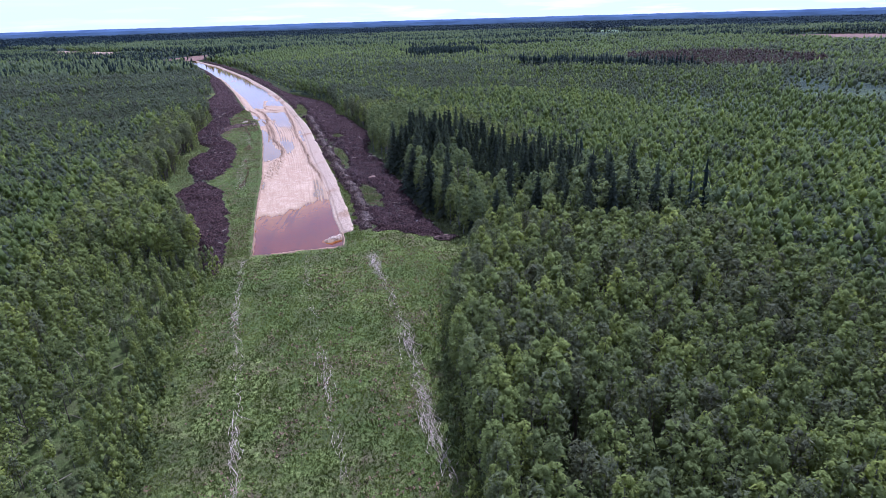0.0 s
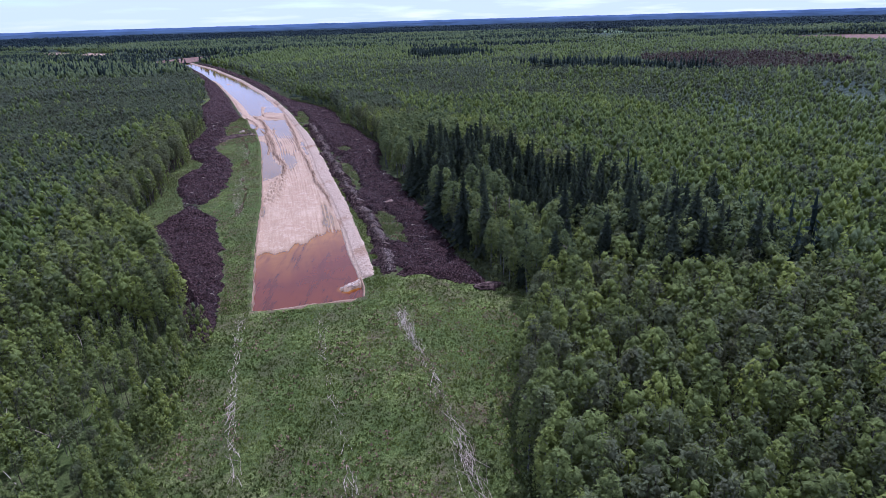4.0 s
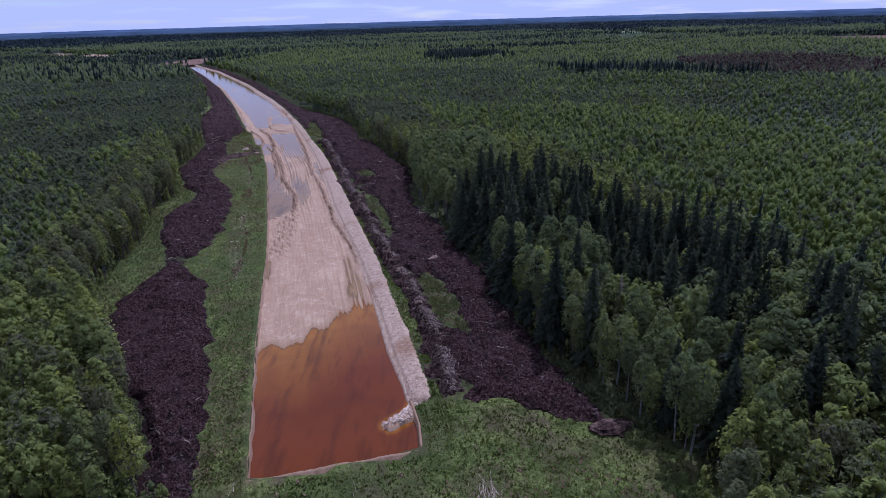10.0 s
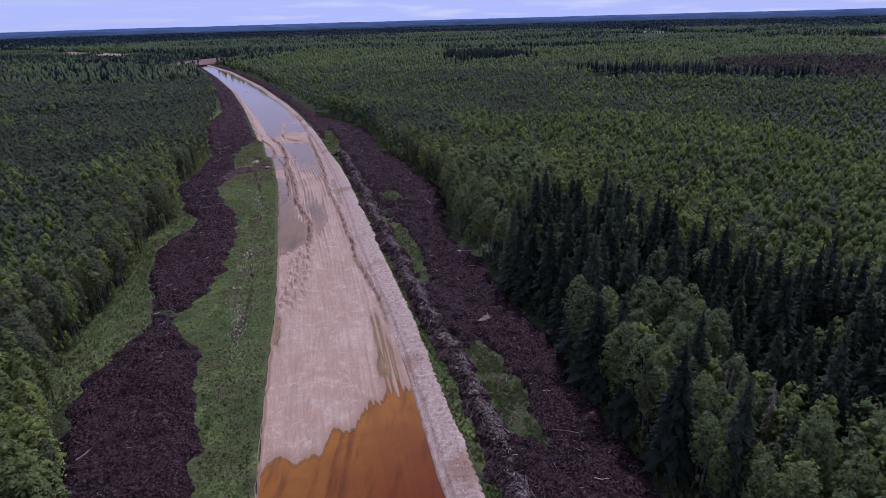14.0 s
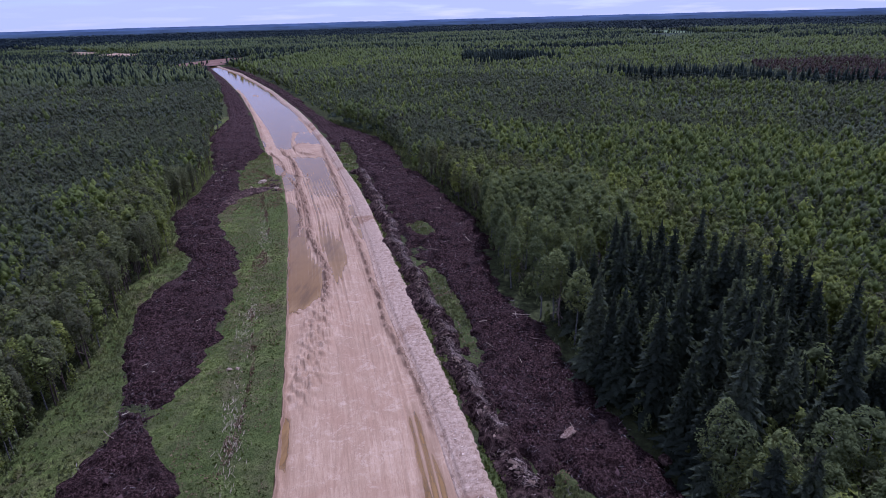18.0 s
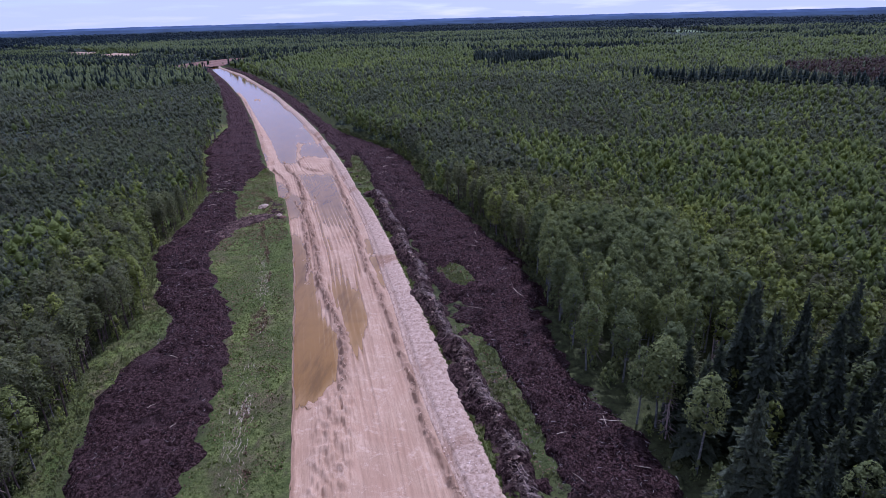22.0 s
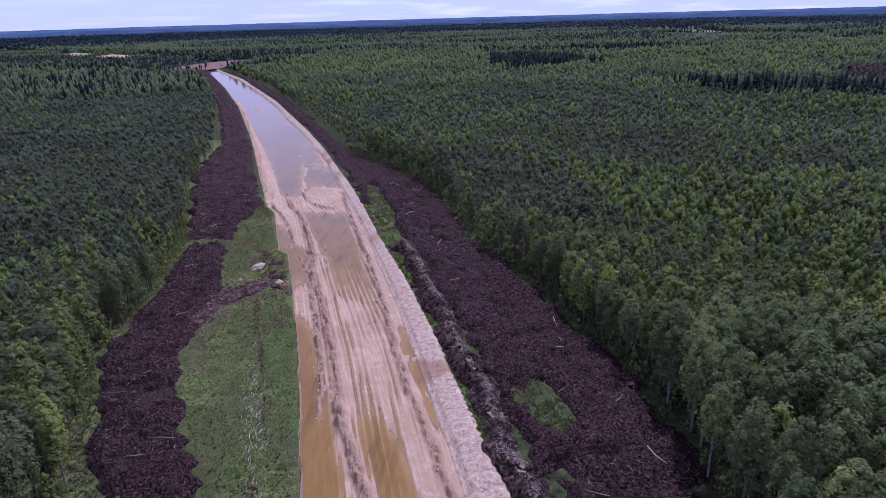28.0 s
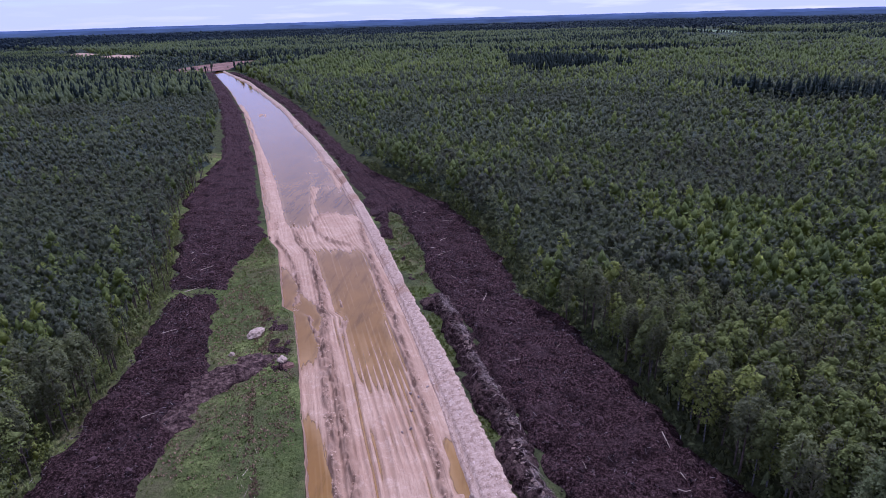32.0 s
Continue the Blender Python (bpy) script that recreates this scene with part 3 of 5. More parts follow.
    for (ax, ay), (bx, by) in (((-23.4, 126.6), (-24.4, 123.9)), ((-24.4, 123.9), (-26.4, 122.3))):
        t = np.clip(((px - ax) * (bx - ax) + (py - ay) * (by - ay)) / ((bx - ax) ** 2 + (by - ay) ** 2), 0, 1)
        near_spit = np.minimum(near_spit, np.hypot(px - ax - t * (bx - ax), py - ay - t * (by - ay)))
    near_spit = near_spit + 0.9 * (fractal(px / 0.8, py / 0.8, 3) - 0.5)
    z = z + 1.95 * np.exp(-(np.maximum(near_spit, 0) / 1.45) ** 3) * (0.92 + 0.5 * (fractal(px / 1.3, py / 1.3, 3) - 0.5))
    return z


yr = np.concatenate([[112.0, 112.35, 112.6, 112.85, 113.2, 113.8], np.arange(115, 165, 0.6), np.arange(165, 310, 0.36), np.arange(310, 345, 0.6), np.arange(345, 460, 1.0), np.arange(460, 800, 3.5), [801, 804]])
vs = np.concatenate([[-0.020, -0.012, -0.008, -0.004, 0.0, 0.008], np.linspace(0.016, 1.0, 132), [1.005, 1.010, 1.016, 1.030]])
V, Y = np.meshgrid(vs, yr)
Y = Y + 4.4 * np.clip(V, 0, 1) * np.clip(1 - (Y - 112) / 30, 0, 1)
L, R = road_left(Y), road_right(Y)
wob = 0.60 * (fractal(Y / 2.4, Y * 0 + 3, 3) - 0.5) + 5.0 * np.maximum(0, fractal(Y / 16, Y * 0 + 7, 3) - 0.42) * step(350, 390, Y) * step(-0.012, 0.016, V)
W_ = R - L
Xr = L + V * W_ + wob * (1 - step(0, 0.1, V))
Zr = WATER + floor_height(Y, np.clip(V, 0, 1), W_)
bank = np.interp(V, [-0.020, -0.012, -0.008, -0.004, 0.0, 0.010, 0.03], [-0.30, -0.16, -0.02, 0.05, -0.42, -1.0, -1.3])
Zr = np.where(V < 0.03, np.maximum(bank + 0.16 * (fractal(Y / 1.3, V * 60, 2) - 0.5), np.where(V > 0.004, Zr, -9)), Zr)
right_bank = np.interp(V, [0.975, 0.99, 1.0, 1.005, 1.010, 1.016, 1.030], [-1.6, -1.25, -0.75, -0.25, 0.03, 0.0, -0.30]) + 0.14 * (fractal(Y / 1.2, V * 60, 2) - 0.5)
Zr = np.where((V > 0.97) & (Y < 126.6), np.maximum(right_bank, np.where(V < 1.002, Zr, -9)), np.where(V > 1.002, -1.6, Zr))
lip = np.interp(np.repeat(yr[:, None], len(vs), 1), [112.0, 112.35, 112.6, 112.85, 113.2, 113.8], [-0.4, -0.12, 0.05, -0.35, -0.95, -2.5])
Zr = np.where(np.repeat(yr[:, None], len(vs), 1) < 113.9, np.maximum(lip + 0.34 * (fractal(Xr / 1.1, Y, 3) - 0.5), np.where(lip < -0.6, Zr, -9)), Zr)
tail = np.repeat(yr[:, None], len(vs), 1) > 800
Zr = np.where(tail, 0.05, Zr)
road = sheet("road", Xr, Y, Zr, M_sand, [("across", V * W_), ("along", Y), ("darkened", darkened_sand(Y, V, W_))])
tagged(road, "excavated pale sand road bed with wheel ruts and wet hollows", "road bed", kind="structure")

# water: one level, met by the sand
wv = np.linspace(0.0, 1.0, 90)
for nm, y0, y1, mat, lab in (("pond", 113.0, 157, M_pond, "still red-brown peaty water in the end of the cutting"), ("flood_water", 157, 798, M_mud, "shallow muddy tan water in ruts and hollows")):
    wy = np.concatenate([np.arange(y0, min(y1, 345), 0.9), np.arange(345, y1 + 0.1, 3.0)]) if y1 > 345 else np.append(np.arange(y0, y1, 0.9), y1)
    WV, WY0 = np.meshgrid(wv, wy)
    WY = WY0 + 4.4 * WV * np.clip(1 - (WY0 - 112) / 30, 0, 1)
    wl_, wr_ = road_left(WY), road_right(WY)
    depth = np.maximum(0, -floor_height(WY, WV, wr_ - wl_))
    hi = floor_height(WY, WV, wr_ - wl_) < 0.12
    kp = hi[:-1, :-1] | hi[1:, :-1] | hi[:-1, 1:] | hi[1:, 1:]
    w_ob = sheet(nm, wl_ + WV * (wr_ - wl_), WY, np.full(WV.shape, WATER), mat, [("depth", depth)], True, kp)
    tagged(w_ob, lab, "water", kind="structure")

# gravel shelf on the far side of the sand
sy = np.concatenate([np.arange(125.6, 345, 0.4), np.arange(345, 800, 2.0)])
sv = np.array([-0.12, 0.0, 0.08, 0.16, 0.25, 0.35, 0.45, 0.55, 0.65, 0.75, 0.84, 0.92, 0.98, 1.05, 1.14, 1.22])
SV, SY = np.meshgrid(sv, sy)
sl, sr = road_right(SY), shelf_right(SY)
sx = sl + SV * (sr - sl) - 5.0 * np.maximum(0, fractal(SY / 13, SY * 0 + 11, 3) - 0.45) * step(350, 390, SY) * (1 - step(0.2, 0.9, SV)) + 0.5 * (fractal(SY / 1.7, SV * 3, 3) - 0.5) * (0.3 + SV)
prof = np.interp(SV, [-0.12, 0.0, 0.08, 0.16, 0.25, 0.8, 0.98, 1.14, 1.22], [-1.15, -0.66, -0.42, -0.95, -0.22, 0.16, 0.24, 0.06, -0.2])
bite = np.abs(((SY + 0.9 * SV) / 1.15 + 0.7 * fractal(SY / 5, SV, 2)) % 1 - 0.5)
sz = prof + 0.42 * (bite - 0.25) * step(0.2, 0.5, SV) + 0.16 * (fractal(sx / 0.5, SY / 0.5, 3) - 0.5)
sz = sz - 1.1 * (1 - step(125.8, 127.0, SY + 0.8 * (fractal(sx, SY, 2) - 0.5)))
shelf = sheet("gravel_bank", sx, SY, sz, M_gravel)
tagged(shelf, "pale crumbly gravel bank with bucket marks beside the sand", "bank", kind="structure")


# ---- peat heaps ----
def chunk_mesh(name, seed, material):
    bm = bmesh.new()
    bmesh.ops.create_icosphere(bm, subdivisions=1, radius=1)
    for v in bm.verts:
        v.co *= 1 + 0.75 * noise.noise(v.co * 1.7 + Vector((seed * 3.7, seed, 0)))
    me = bpy.data.meshes.new(name)
    bm.to_mesh(me)
    bm.free()
    me.materials.append(material)
    return me


HEAP_RNG = np.random.default_rng(31)
CHUNKS = [chunk_mesh("peat_chunk", i, M_clod) for i in range(3)] + [chunk_mesh("root_chunk", i + 5, M_dried) for i in range(3)]


def heap(name, y0, y1, left, right, top, dy, cols, label, holes=(), material=M_peat, start=None):
    """A long rough heap of dug peat between two edges."""
    hy = np.concatenate([np.arange(y0, min(y1, 345), dy), np.arange(345, y1, 2.5)]) if y1 > 345 else np.arange(y0, y1, dy)
    hv = np.linspace(0, 1, cols)
    HV, HY = np.meshgrid(hv, hy)
    a, b = left(HY), right(HY)
    wid = b - a
    hx = a + HV * wid + (5.0 * (fractal(HY / 3.4, HV * 0 + y0 + 9 * (HV > 0.5), 4) - 0.5)) * np.abs(2 * HV - 1) ** 3 * np.clip(wid / 8, 0.25, 1)
    m = np.minimum(HV, 1 - HV) * wid
    yj = HY + 5.0 * (fractal(hx / 2.6, HY / 9, 3) - 0.5) + 0.12 * (hx - a - wid / 2)
    ends = np.minimum(step(y0 + 1.2, y0 + 3.5, yj), 1 - step(y1 - 4, y1 - 1.2, yj))
    if start:
        ends = np.minimum(ends, step(0.0, 2.6, HY + 2.2 * (fractal(hx / 1.6, HY / 5, 3) - 0.5) - start(hx)))
    ends = np.where((HY < y0 + 0.1) | (HY > y1 - dy - 0.1), 0, ends)
    body = step(-0.2, 2.2, m) * ends * np.clip(wid / 6, 0.4, 1)
    z = top * body * (0.55 + 0.75 * fractal(hx / 5.5, HY / 5.5, 3)) + (1.1 * (fractal(hx / 2.6, HY / 2.6, 2) - 0.5) + 1.0 * (fractal(hx / 1.1, HY / 1.1, 4) - 0.5) + 0.35 * (fractal(hx / 0.35, HY / 0.4, 2) - 0.5)) * (0.35 + 0.65 * body)
    for xc, yc, rx_, ry_ in holes:
        z = z - 2.2 * np.exp(-(((hx - xc - 0.3 * (yc - HY)) / rx_) ** 2 + ((HY - yc) / ry_) ** 2 + 1.7 * (fractal(hx / 1.8, HY / 2.6 + yc, 3) - 0.5)).clip(0) ** 2)
    z = np.where((HV < 0.001) | (HV > 0.999), -0.35, np.where(ends <= 0.001, -0.6, z))
    ob = sheet(name, hx, HY, z + land(hx, HY), material, smooth=False)
    if name == "peat_bank":
        # larger chunks torn out whole, lying on the heap
        near = [v.co for v in ob.data.vertices if v.co.z > 0.55 and v.co.y < 345]
        for i in range(min(46, len(near) // 40)):
            c = near[int(HEAP_RNG.integers(0, len(near)))]
            ch = part("peat_chunk" if i % 3 else "root_chunk", CHUNKS[int(HEAP_RNG.integers(0, 3)) + (0 if i % 3 else 3)], ob)
            k_ = 0.18 + 0.30 * float(HEAP_RNG.random()) ** 2
            ch.location, ch.scale = c, (k_, k_ * 1.4, k_ * 0.7)
            ch.rotation_euler = (0, 0, 6.283 * float(HEAP_RNG.random()))
    return tagged(ob, label, "peat heap")


heap("peat_bank", 102.5, 176, peat_left_out, peat_left_in, 1.25, 0.42, 64, "dark brown heap of dug peat with broken roots, beside the meadow")
heap("peat_bank", 174.5, 301, peat_left_out, peat_left_in, 1.15, 0.42, 60, "long dark peat heap winding along the forest edge")
heap("peat_bank", 301, 770, lambda y: peat_left_out(y) - 1.2 * step(330, 360, y), lambda y: peat_left_in(y) + 1.2 * step(335, 370, y), 1.1, 0.6, 36, "dark peat bank between the flooded cutting and pines")
heap("peat_bank", 117.5, 232, lambda y: windrow(y) + 1.4, peat_right, 1.0, 0.42, 76, "broad dark peat heap in front of the spruces",
     GRASS_GAPS[:2], start=peat_start)
heap("peat_bank", 229, 470, lambda y: windrow(y) + 1.4 + (shelf_right(y) - windrow(y) - 0.4) * step(298, 310, y), peat_right, 1.1, 0.45, 64, "wide dark brown peat heap along the birch edge", GRASS_GAPS[1:])
heap("peat_bank", 466, 775, lambda y: shelf_right(y) + 0.8, lambda y: peat_right(y) + 2.0, 1.2, 2.0, 16, "far dark peat bank beside the water")


mud_left = edge(259, -101.0, 262, -103.8, 266, -105.4, 270, -105.2, 273, -102.8, 277, -99.0, 281, -95.5)
mud_right = edge(259, -99.8, 262, -97.4, 265, -95.6, 268, -96.4, 271, -94.8, 275, -91.6, 279, -90.2, 281, -90.8)
heap("mud_bank", 258.5, 281.5, mud_left, mud_right, 0.55, 0.35, 34, "grey-brown lobe of mud spread over peat and grass", (), M_dried)
heap("mud_bank", 279, 294, lambda y: road_left(y) - 4.6, lambda y: road_left(y) - 1.0, 0.2, 0.42, 14, "dark wet peat patch at the edge of the sand")
heap("mud_bank", 273, 280, lambda y: 0 * y - 92.5, lambda y: road_left(y) - 0.8, 0.12, 0.42, 26, "low dark strip of spread peat across the grass")


# ---- sticks, roots and brush ----
def stick_mesh(name, p, d, length, thick, bend, material):
    """Bent tapering five-sided sticks joined into one mesh; p start points, d directions."""
    n, s = len(p), 3
    up = np.tile([0.0, 0.0, 1.0], (n, 1))
    side = np.cross(d, up)
    side /= np.linalg.norm(side, axis=1)[:, None] + 1e-9
    nrm = np.cross(side, d)
    rings = []
    for t, r in ((0, 1.0), (0.5, 0.8), (1, 0.35)):
        c = p + d * (length * t)[:, None] + side * (bend * math.sin(math.pi * t))[:, None]
        for q in range(s):
            a = 2 * math.pi * q / s
            rings.append(c + (side * math.cos(a) + nrm * math.sin(a)) * (thick * r)[:, None])
    v = np.stack(rings, 1)
    f = []
    for r in range(2):
        for q in range(s):
            f.append((r * s + q, r * s + (q + 1) % s, (r + 1) * s + (q + 1) % s, (r + 1) * s + q))
    faces = (np.array(f)[None] + (np.arange(n) * 3 * s)[:, None, None]).reshape(-1, 4)
    return mesh_of(name, v.reshape(-1, 3), faces, material)


def strewn(n, x, y, z, heading, spread, lmin, lmax, thick, lift=0.12, rng=RNG):
    """Start points, directions, lengths and so on for sticks lying about given points."""
    a = heading + rng.normal(0, spread, n)
    e = rng.normal(0.03, lift, n)
    d = np.stack([np.cos(a) * np.cos(e), np.sin(a) * np.cos(e), np.sin(e)], 1)
    ln = lmin + (lmax - lmin) * rng.random(n) ** 2
    p = np.stack([x, y, z], 1) - d * (ln / 2)[:, None]
    return p, d, ln, thick * (0.5 + rng.random(n)), rng.normal(0, 0.07, n) * ln


# rows of cut brushwood on the meadow
def brush_row(line, y0, y1, n, width, label, density, lmax, thick, tall):
    root = tagged(new("brushwood_row"), label, "brushwood", "brushwood rows on the meadow")
    y = y0 + (y1 - y0) * RNG.random(n * 3)
    y = y[RNG.random(n * 3) < density(y)][:n]
    m = len(y)
    x = line(y) + RNG.normal(0, width, m)
    z = 0.08 + RNG.random(m) * tall * np.exp(-((x - line(y)) / (width * 1.2)) ** 2)
    p, d, ln, th, bd = strewn(m, x, y, z, radians(105), 0.33, 0.5, lmax * 1.05, thick * 0.72)
    for i in range(0, min(m, 90)):
        part("branch", stick_mesh("branch", p[i:i + 1], d[i:i + 1], ln[i:i + 1] * 1.15, th[i:i + 1] * 1.25, bd[i:i + 1], M_stick), root)
    tagged(part("brushwood", stick_mesh("brushwood", p[90:], d[90:], ln[90:], th[90:], bd[90:], M_stick), root), kind="stuff")


row_l = edge(44, -21.6, 47, -22.6, 52, -24.2, 62, -27.0, 72, -30.2, 84, -34.6, 100, -39.0, 112, -42)
row_m = edge(44, -10.2, 55, -13.3, 69, -17.4, 84, -21.8, 100, -26.5, 112, -29)
row_r = edge(44, 1.5, 50, -0.5, 55.6, -2.5, 62, -3.5, 75, -6, 88, -9, 100, -12.6, 112, -16)
bump_at = lambda y, c, w: np.exp(-((y - c) / w) ** 2)
brush_row(row_l, 44, 112, 270, 0.40, "thin line of pale cut sticks in the grass", lambda y: 0.25 + 0.75 * bump_at(y, 52, 6) + 0.4 * bump_at(y, 82, 8), 3.0, 0.034, 0.15)
brush_row(row_m, 44, 112, 220, 0.46, "scattered grey and white sticks lying in grass", lambda y: 0.2 + 0.8 * bump_at(y, 66, 6) + 0.6 * bump_at(y, 98, 8), 2.4, 0.03, 0.15)
brush_row(row_r, 44, 112, 720, 0.56, "long heap of bleached brushwood and thin trunks", lambda y: 0.12 + 0.9 * bump_at(y, 58, 6.5) + 0.6 * bump_at(y, 76, 5) + 0.8 * bump_at(y, 106, 6), 3.4, 0.036, 0.5)

row_v = lambda q: road_left(q) - 5.9 + 0.8 * np.sin(q / 11)
brush_row(row_v, 160, 262, 640, 0.85, "pale sticks lying in the grass strip", lambda y: 0.1 + 0.9 * bump_at(y, 172, 7) + 0.8 * bump_at(y, 200, 8) + 0.7 * bump_at(y, 238, 10), 1.4, 0.026, 0.14)

# root and peat windrow beside the gravel bank
def ridge_top(q):
    """Height of the ridge's crest along its length."""
    return (0.30 + 1.7 * fractal(q / 4 + 40, q * 0, 3)) * (1 - step(294, 304, q)) * step(126.8, 129, q)


wy_ = np.arange(126.5, 304, 0.4)
wv_ = np.linspace(-1, 1, 17)
WV2, WY2 = np.meshgrid(wv_, wy_)
half = 1.45 + 1.3 * fractal(WY2 / 6, WY2 * 0, 3)
bare = 1 - step(0.36, 0.42, fractal(WY2 / 7, WY2 * 0 + 3, 3))
left_half = np.maximum(half, (windrow(WY2) - shelf_right(WY2) - 0.5) * bare)
wx2 = windrow(WY2) + WV2 * np.where(WV2 < 0, left_half, half) + 1.7 * (fractal(WY2 / 5, WV2 * 0 + 2, 3) - 0.5) + 1.8 * (fractal(WY2 / 1.6, WV2 * 2, 3) - 0.5) * np.abs(WV2)
wz2 = ridge_top(WY2) * (1 - np.abs(WV2) ** 1.7) + (1.9 * (fractal(wx2 / 0.8, WY2 / 0.8, 4) - 0.5) + 1.6 * (fractal(wx2 / 2.2, WY2 / 2.2 + 9, 2) - 0.5)) * (1 - WV2 ** 4) * (1 - step(298, 303, WY2)) - 0.35 * (abs(WV2) > 0.98) - 0.4 * step(299, 304, WY2)
wr_ob = sheet("root_windrow", wx2, WY2, wz2, M_rootpeat, smooth=False)
tagged(wr_ob, "long ridge of peat, roots and torn brushwood beside gravel", "brushwood", kind="stuff")
# roots draped over the ridge, hanging down both sides
n = 11500
y = 127.5 + 172 * RNG.random(n) ** 1.1
o = RNG.normal(0.15, 0.62, n)
tuft = fractal(y / 1.8, y * 0 + 8, 2)
keep_ = tuft + 0.25 * RNG.random(n) > 0.52
y, o = y[keep_], o[keep_]
n = len(y)
x = windrow(y) + o + 1.7 * (fractal(y / 5, y * 0 + 2, 3) - 0.5)
z = ridge_top(y) * (1 - np.minimum(1, np.abs(o) / 2.1) ** 1.7) + 0.18 + 0.25 * RNG.random(n)
ang = np.where(o > 0, 0.0, math.pi) + RNG.normal(-0.3, 0.8, n)
dip = -0.25 - 0.35 * np.abs(o) + RNG.normal(0, 0.3, n)
d = np.stack([np.cos(ang) * np.cos(dip), np.sin(ang) * np.cos(dip), np.sin(dip)], 1)
ln = 0.25 + 0.9 * RNG.random(n) ** 2
p = np.stack([x, y, z], 1) - d * (ln * 0.4)[:, None]
ob = tagged(new("torn_roots", stick_mesh("torn_roots", p, d, ln, 0.021 * (0.4 + 1.6 * RNG.random(n) ** 2), RNG.normal(0, 0.12, n) * ln, M_root)), "tangle of torn grey roots and twigs on the ridge", "roots", kind="stuff")

n = 1500
y = 128 + 168 * RNG.random(n)
o = RNG.normal(0.0, 0.5, n)
x = windrow(y) + o + 1.7 * (fractal(y / 5, y * 0 + 2, 3) - 0.5)
ROOT_CLUMPS = (x, y, ridge_top(y) * (1 - np.minimum(1, np.abs(o) / 1.6) ** 1.7) + 0.15, 0.08 + 0.28 * RNG.random(n) ** 3)

# chips and roots on the peat
n = 6500
side = RNG.random(n) < 0.42
y = np.where(side, 104 + 240 * RNG.random(n), 119 + 240 * RNG.random(n))
u = 0.04 + 0.92 * RNG.random(n)
x = np.where(side, peat_left_out(y) + u * (peat_left_in(y) - peat_left_out(y)), windrow(y) + 1.5 + u * (peat_right(y) - windrow(y) - 1.5))
ok = side | (y > peat_start(x) + 1.5)
n, x, y, u = ok.sum(), x[ok], y[ok], u[ok]
sticks = strewn(n, x, y, 1.0 + 0.5 * fractal(x / 5.5, y / 5.5, 3) * np.minimum(u, 1 - u) * 2, 0.0, 2.0, 0.12, 0.85, 0.020, 0.3)
ob = tagged(new("wood_scraps", stick_mesh("wood_scraps", *sticks, M_scrap)), "pale broken root scraps strewn over dark peat", "wood scraps", kind="stuff")


def lumps(name, x, y, z, size, material, label, category, flat=0.7):
    """Loose clods: uneven eight-sided lumps joined into one mesh."""
    n = len(x)
    base = np.array([(1, 0, 0), (-1, 0, 0), (0, 1, 0), (0, -1, 0), (0, 0, 1), (0, 0, -1)], float)
    v = base[None] * (0.55 + 0.8 * RNG.random((n, 6, 1))) + RNG.normal(0, 0.22, (n, 6, 3))
    v = v * size[:, None, None] * np.array([1, 1, flat])
    ang = RNG.random(n) * 6.283
    c, s = np.cos(ang)[:, None], np.sin(ang)[:, None]
    v = np.stack([v[:, :, 0] * c - v[:, :, 1] * s + x[:, None], v[:, :, 0] * s + v[:, :, 1] * c + y[:, None], v[:, :, 2] + z[:, None]], -1)
    f = np.array([(0, 2, 4), (2, 1, 4), (1, 3, 4), (3, 0, 4), (2, 0, 5), (1, 2, 5), (3, 1, 5), (0, 3, 5)])
    me = mesh_of(name, v.reshape(-1, 3), (f[None] + (np.arange(n) * 6)[:, None, None]).reshape(-1, 3), material)
    return tagged(new(name, me), label, category, kind="stuff")


lumps("root_clumps", *ROOT_CLUMPS, M_pale_root, "pale clumps of torn roots on the crest of the ridge", "roots")

# clods of peat on the heaps
n = 15000
side = RNG.random(n) < 0.42
y = np.where(side, 104 + 230 * RNG.random(n), 119 + 230 * RNG.random(n))
u = 0.03 + 0.94 * RNG.random(n)
a_, b_ = np.where(side, peat_left_out(y), windrow(y) + 1.5), np.where(side, peat_left_in(y), peat_right(y))
x = a_ + u * (b_ - a_)
ok = side | (y > peat_start(x) + 1.5)
for xc, yc, r1, r2 in GRASS_GAPS:
    ok &= ((x - xc - 0.3 * (yc - y)) / r1) ** 2 + ((y - yc) / r2) ** 2 > 1
x, y, u, w_ = x[ok], y[ok], u[ok], (b_ - a_)[ok]
z = 0.95 * step(-0.2, 2.2, np.minimum(u, 1 - u) * w_) * (0.55 + 0.75 * fractal(x / 5.5, y / 5.5, 3)) + 0.12
lumps("peat_clods", x, y, z, 0.07 + 0.16 * RNG.random(len(x)) ** 2, M_clod, "loose dark clods of peat strewn over the heaps", "peat clods")

# rubble along the ridges of the road bed and on the gravel bank
n = 9000
y = 168 + 175 * RNG.random(n)
pick = RNG.integers(0, 3, n)
v_ = np.select([pick == 0, pick == 1], [ridge_a(y), ridge_b(y)], ridge_c(y)) + RNG.normal(0, 0.017, n)
wd = road_right(y) - road_left(y)
x = road_left(y) + v_ * wd
z = WATER + np.maximum(0, floor_height(y, v_, wd)) + 0.03
ok = ((pick < 2) | (y > 240)) & ((pick != 0) | (y > 206)) & (fractal(y / 3.5, pick * 9.0, 3) > 0.47)
lumps("sand_rubble", x[ok], y[ok], z[ok], 0.04 + 0.13 * RNG.random(ok.sum()) ** 2, M_rubble, "brown lumps of sand thrown up in long ridges", "rubble", 0.5)
n = 3200
y = 127.5 + 216 * RNG.random(n)
v_ = RNG.random(n)
x = road_right(y) + v_ * (shelf_right(y) - road_right(y))
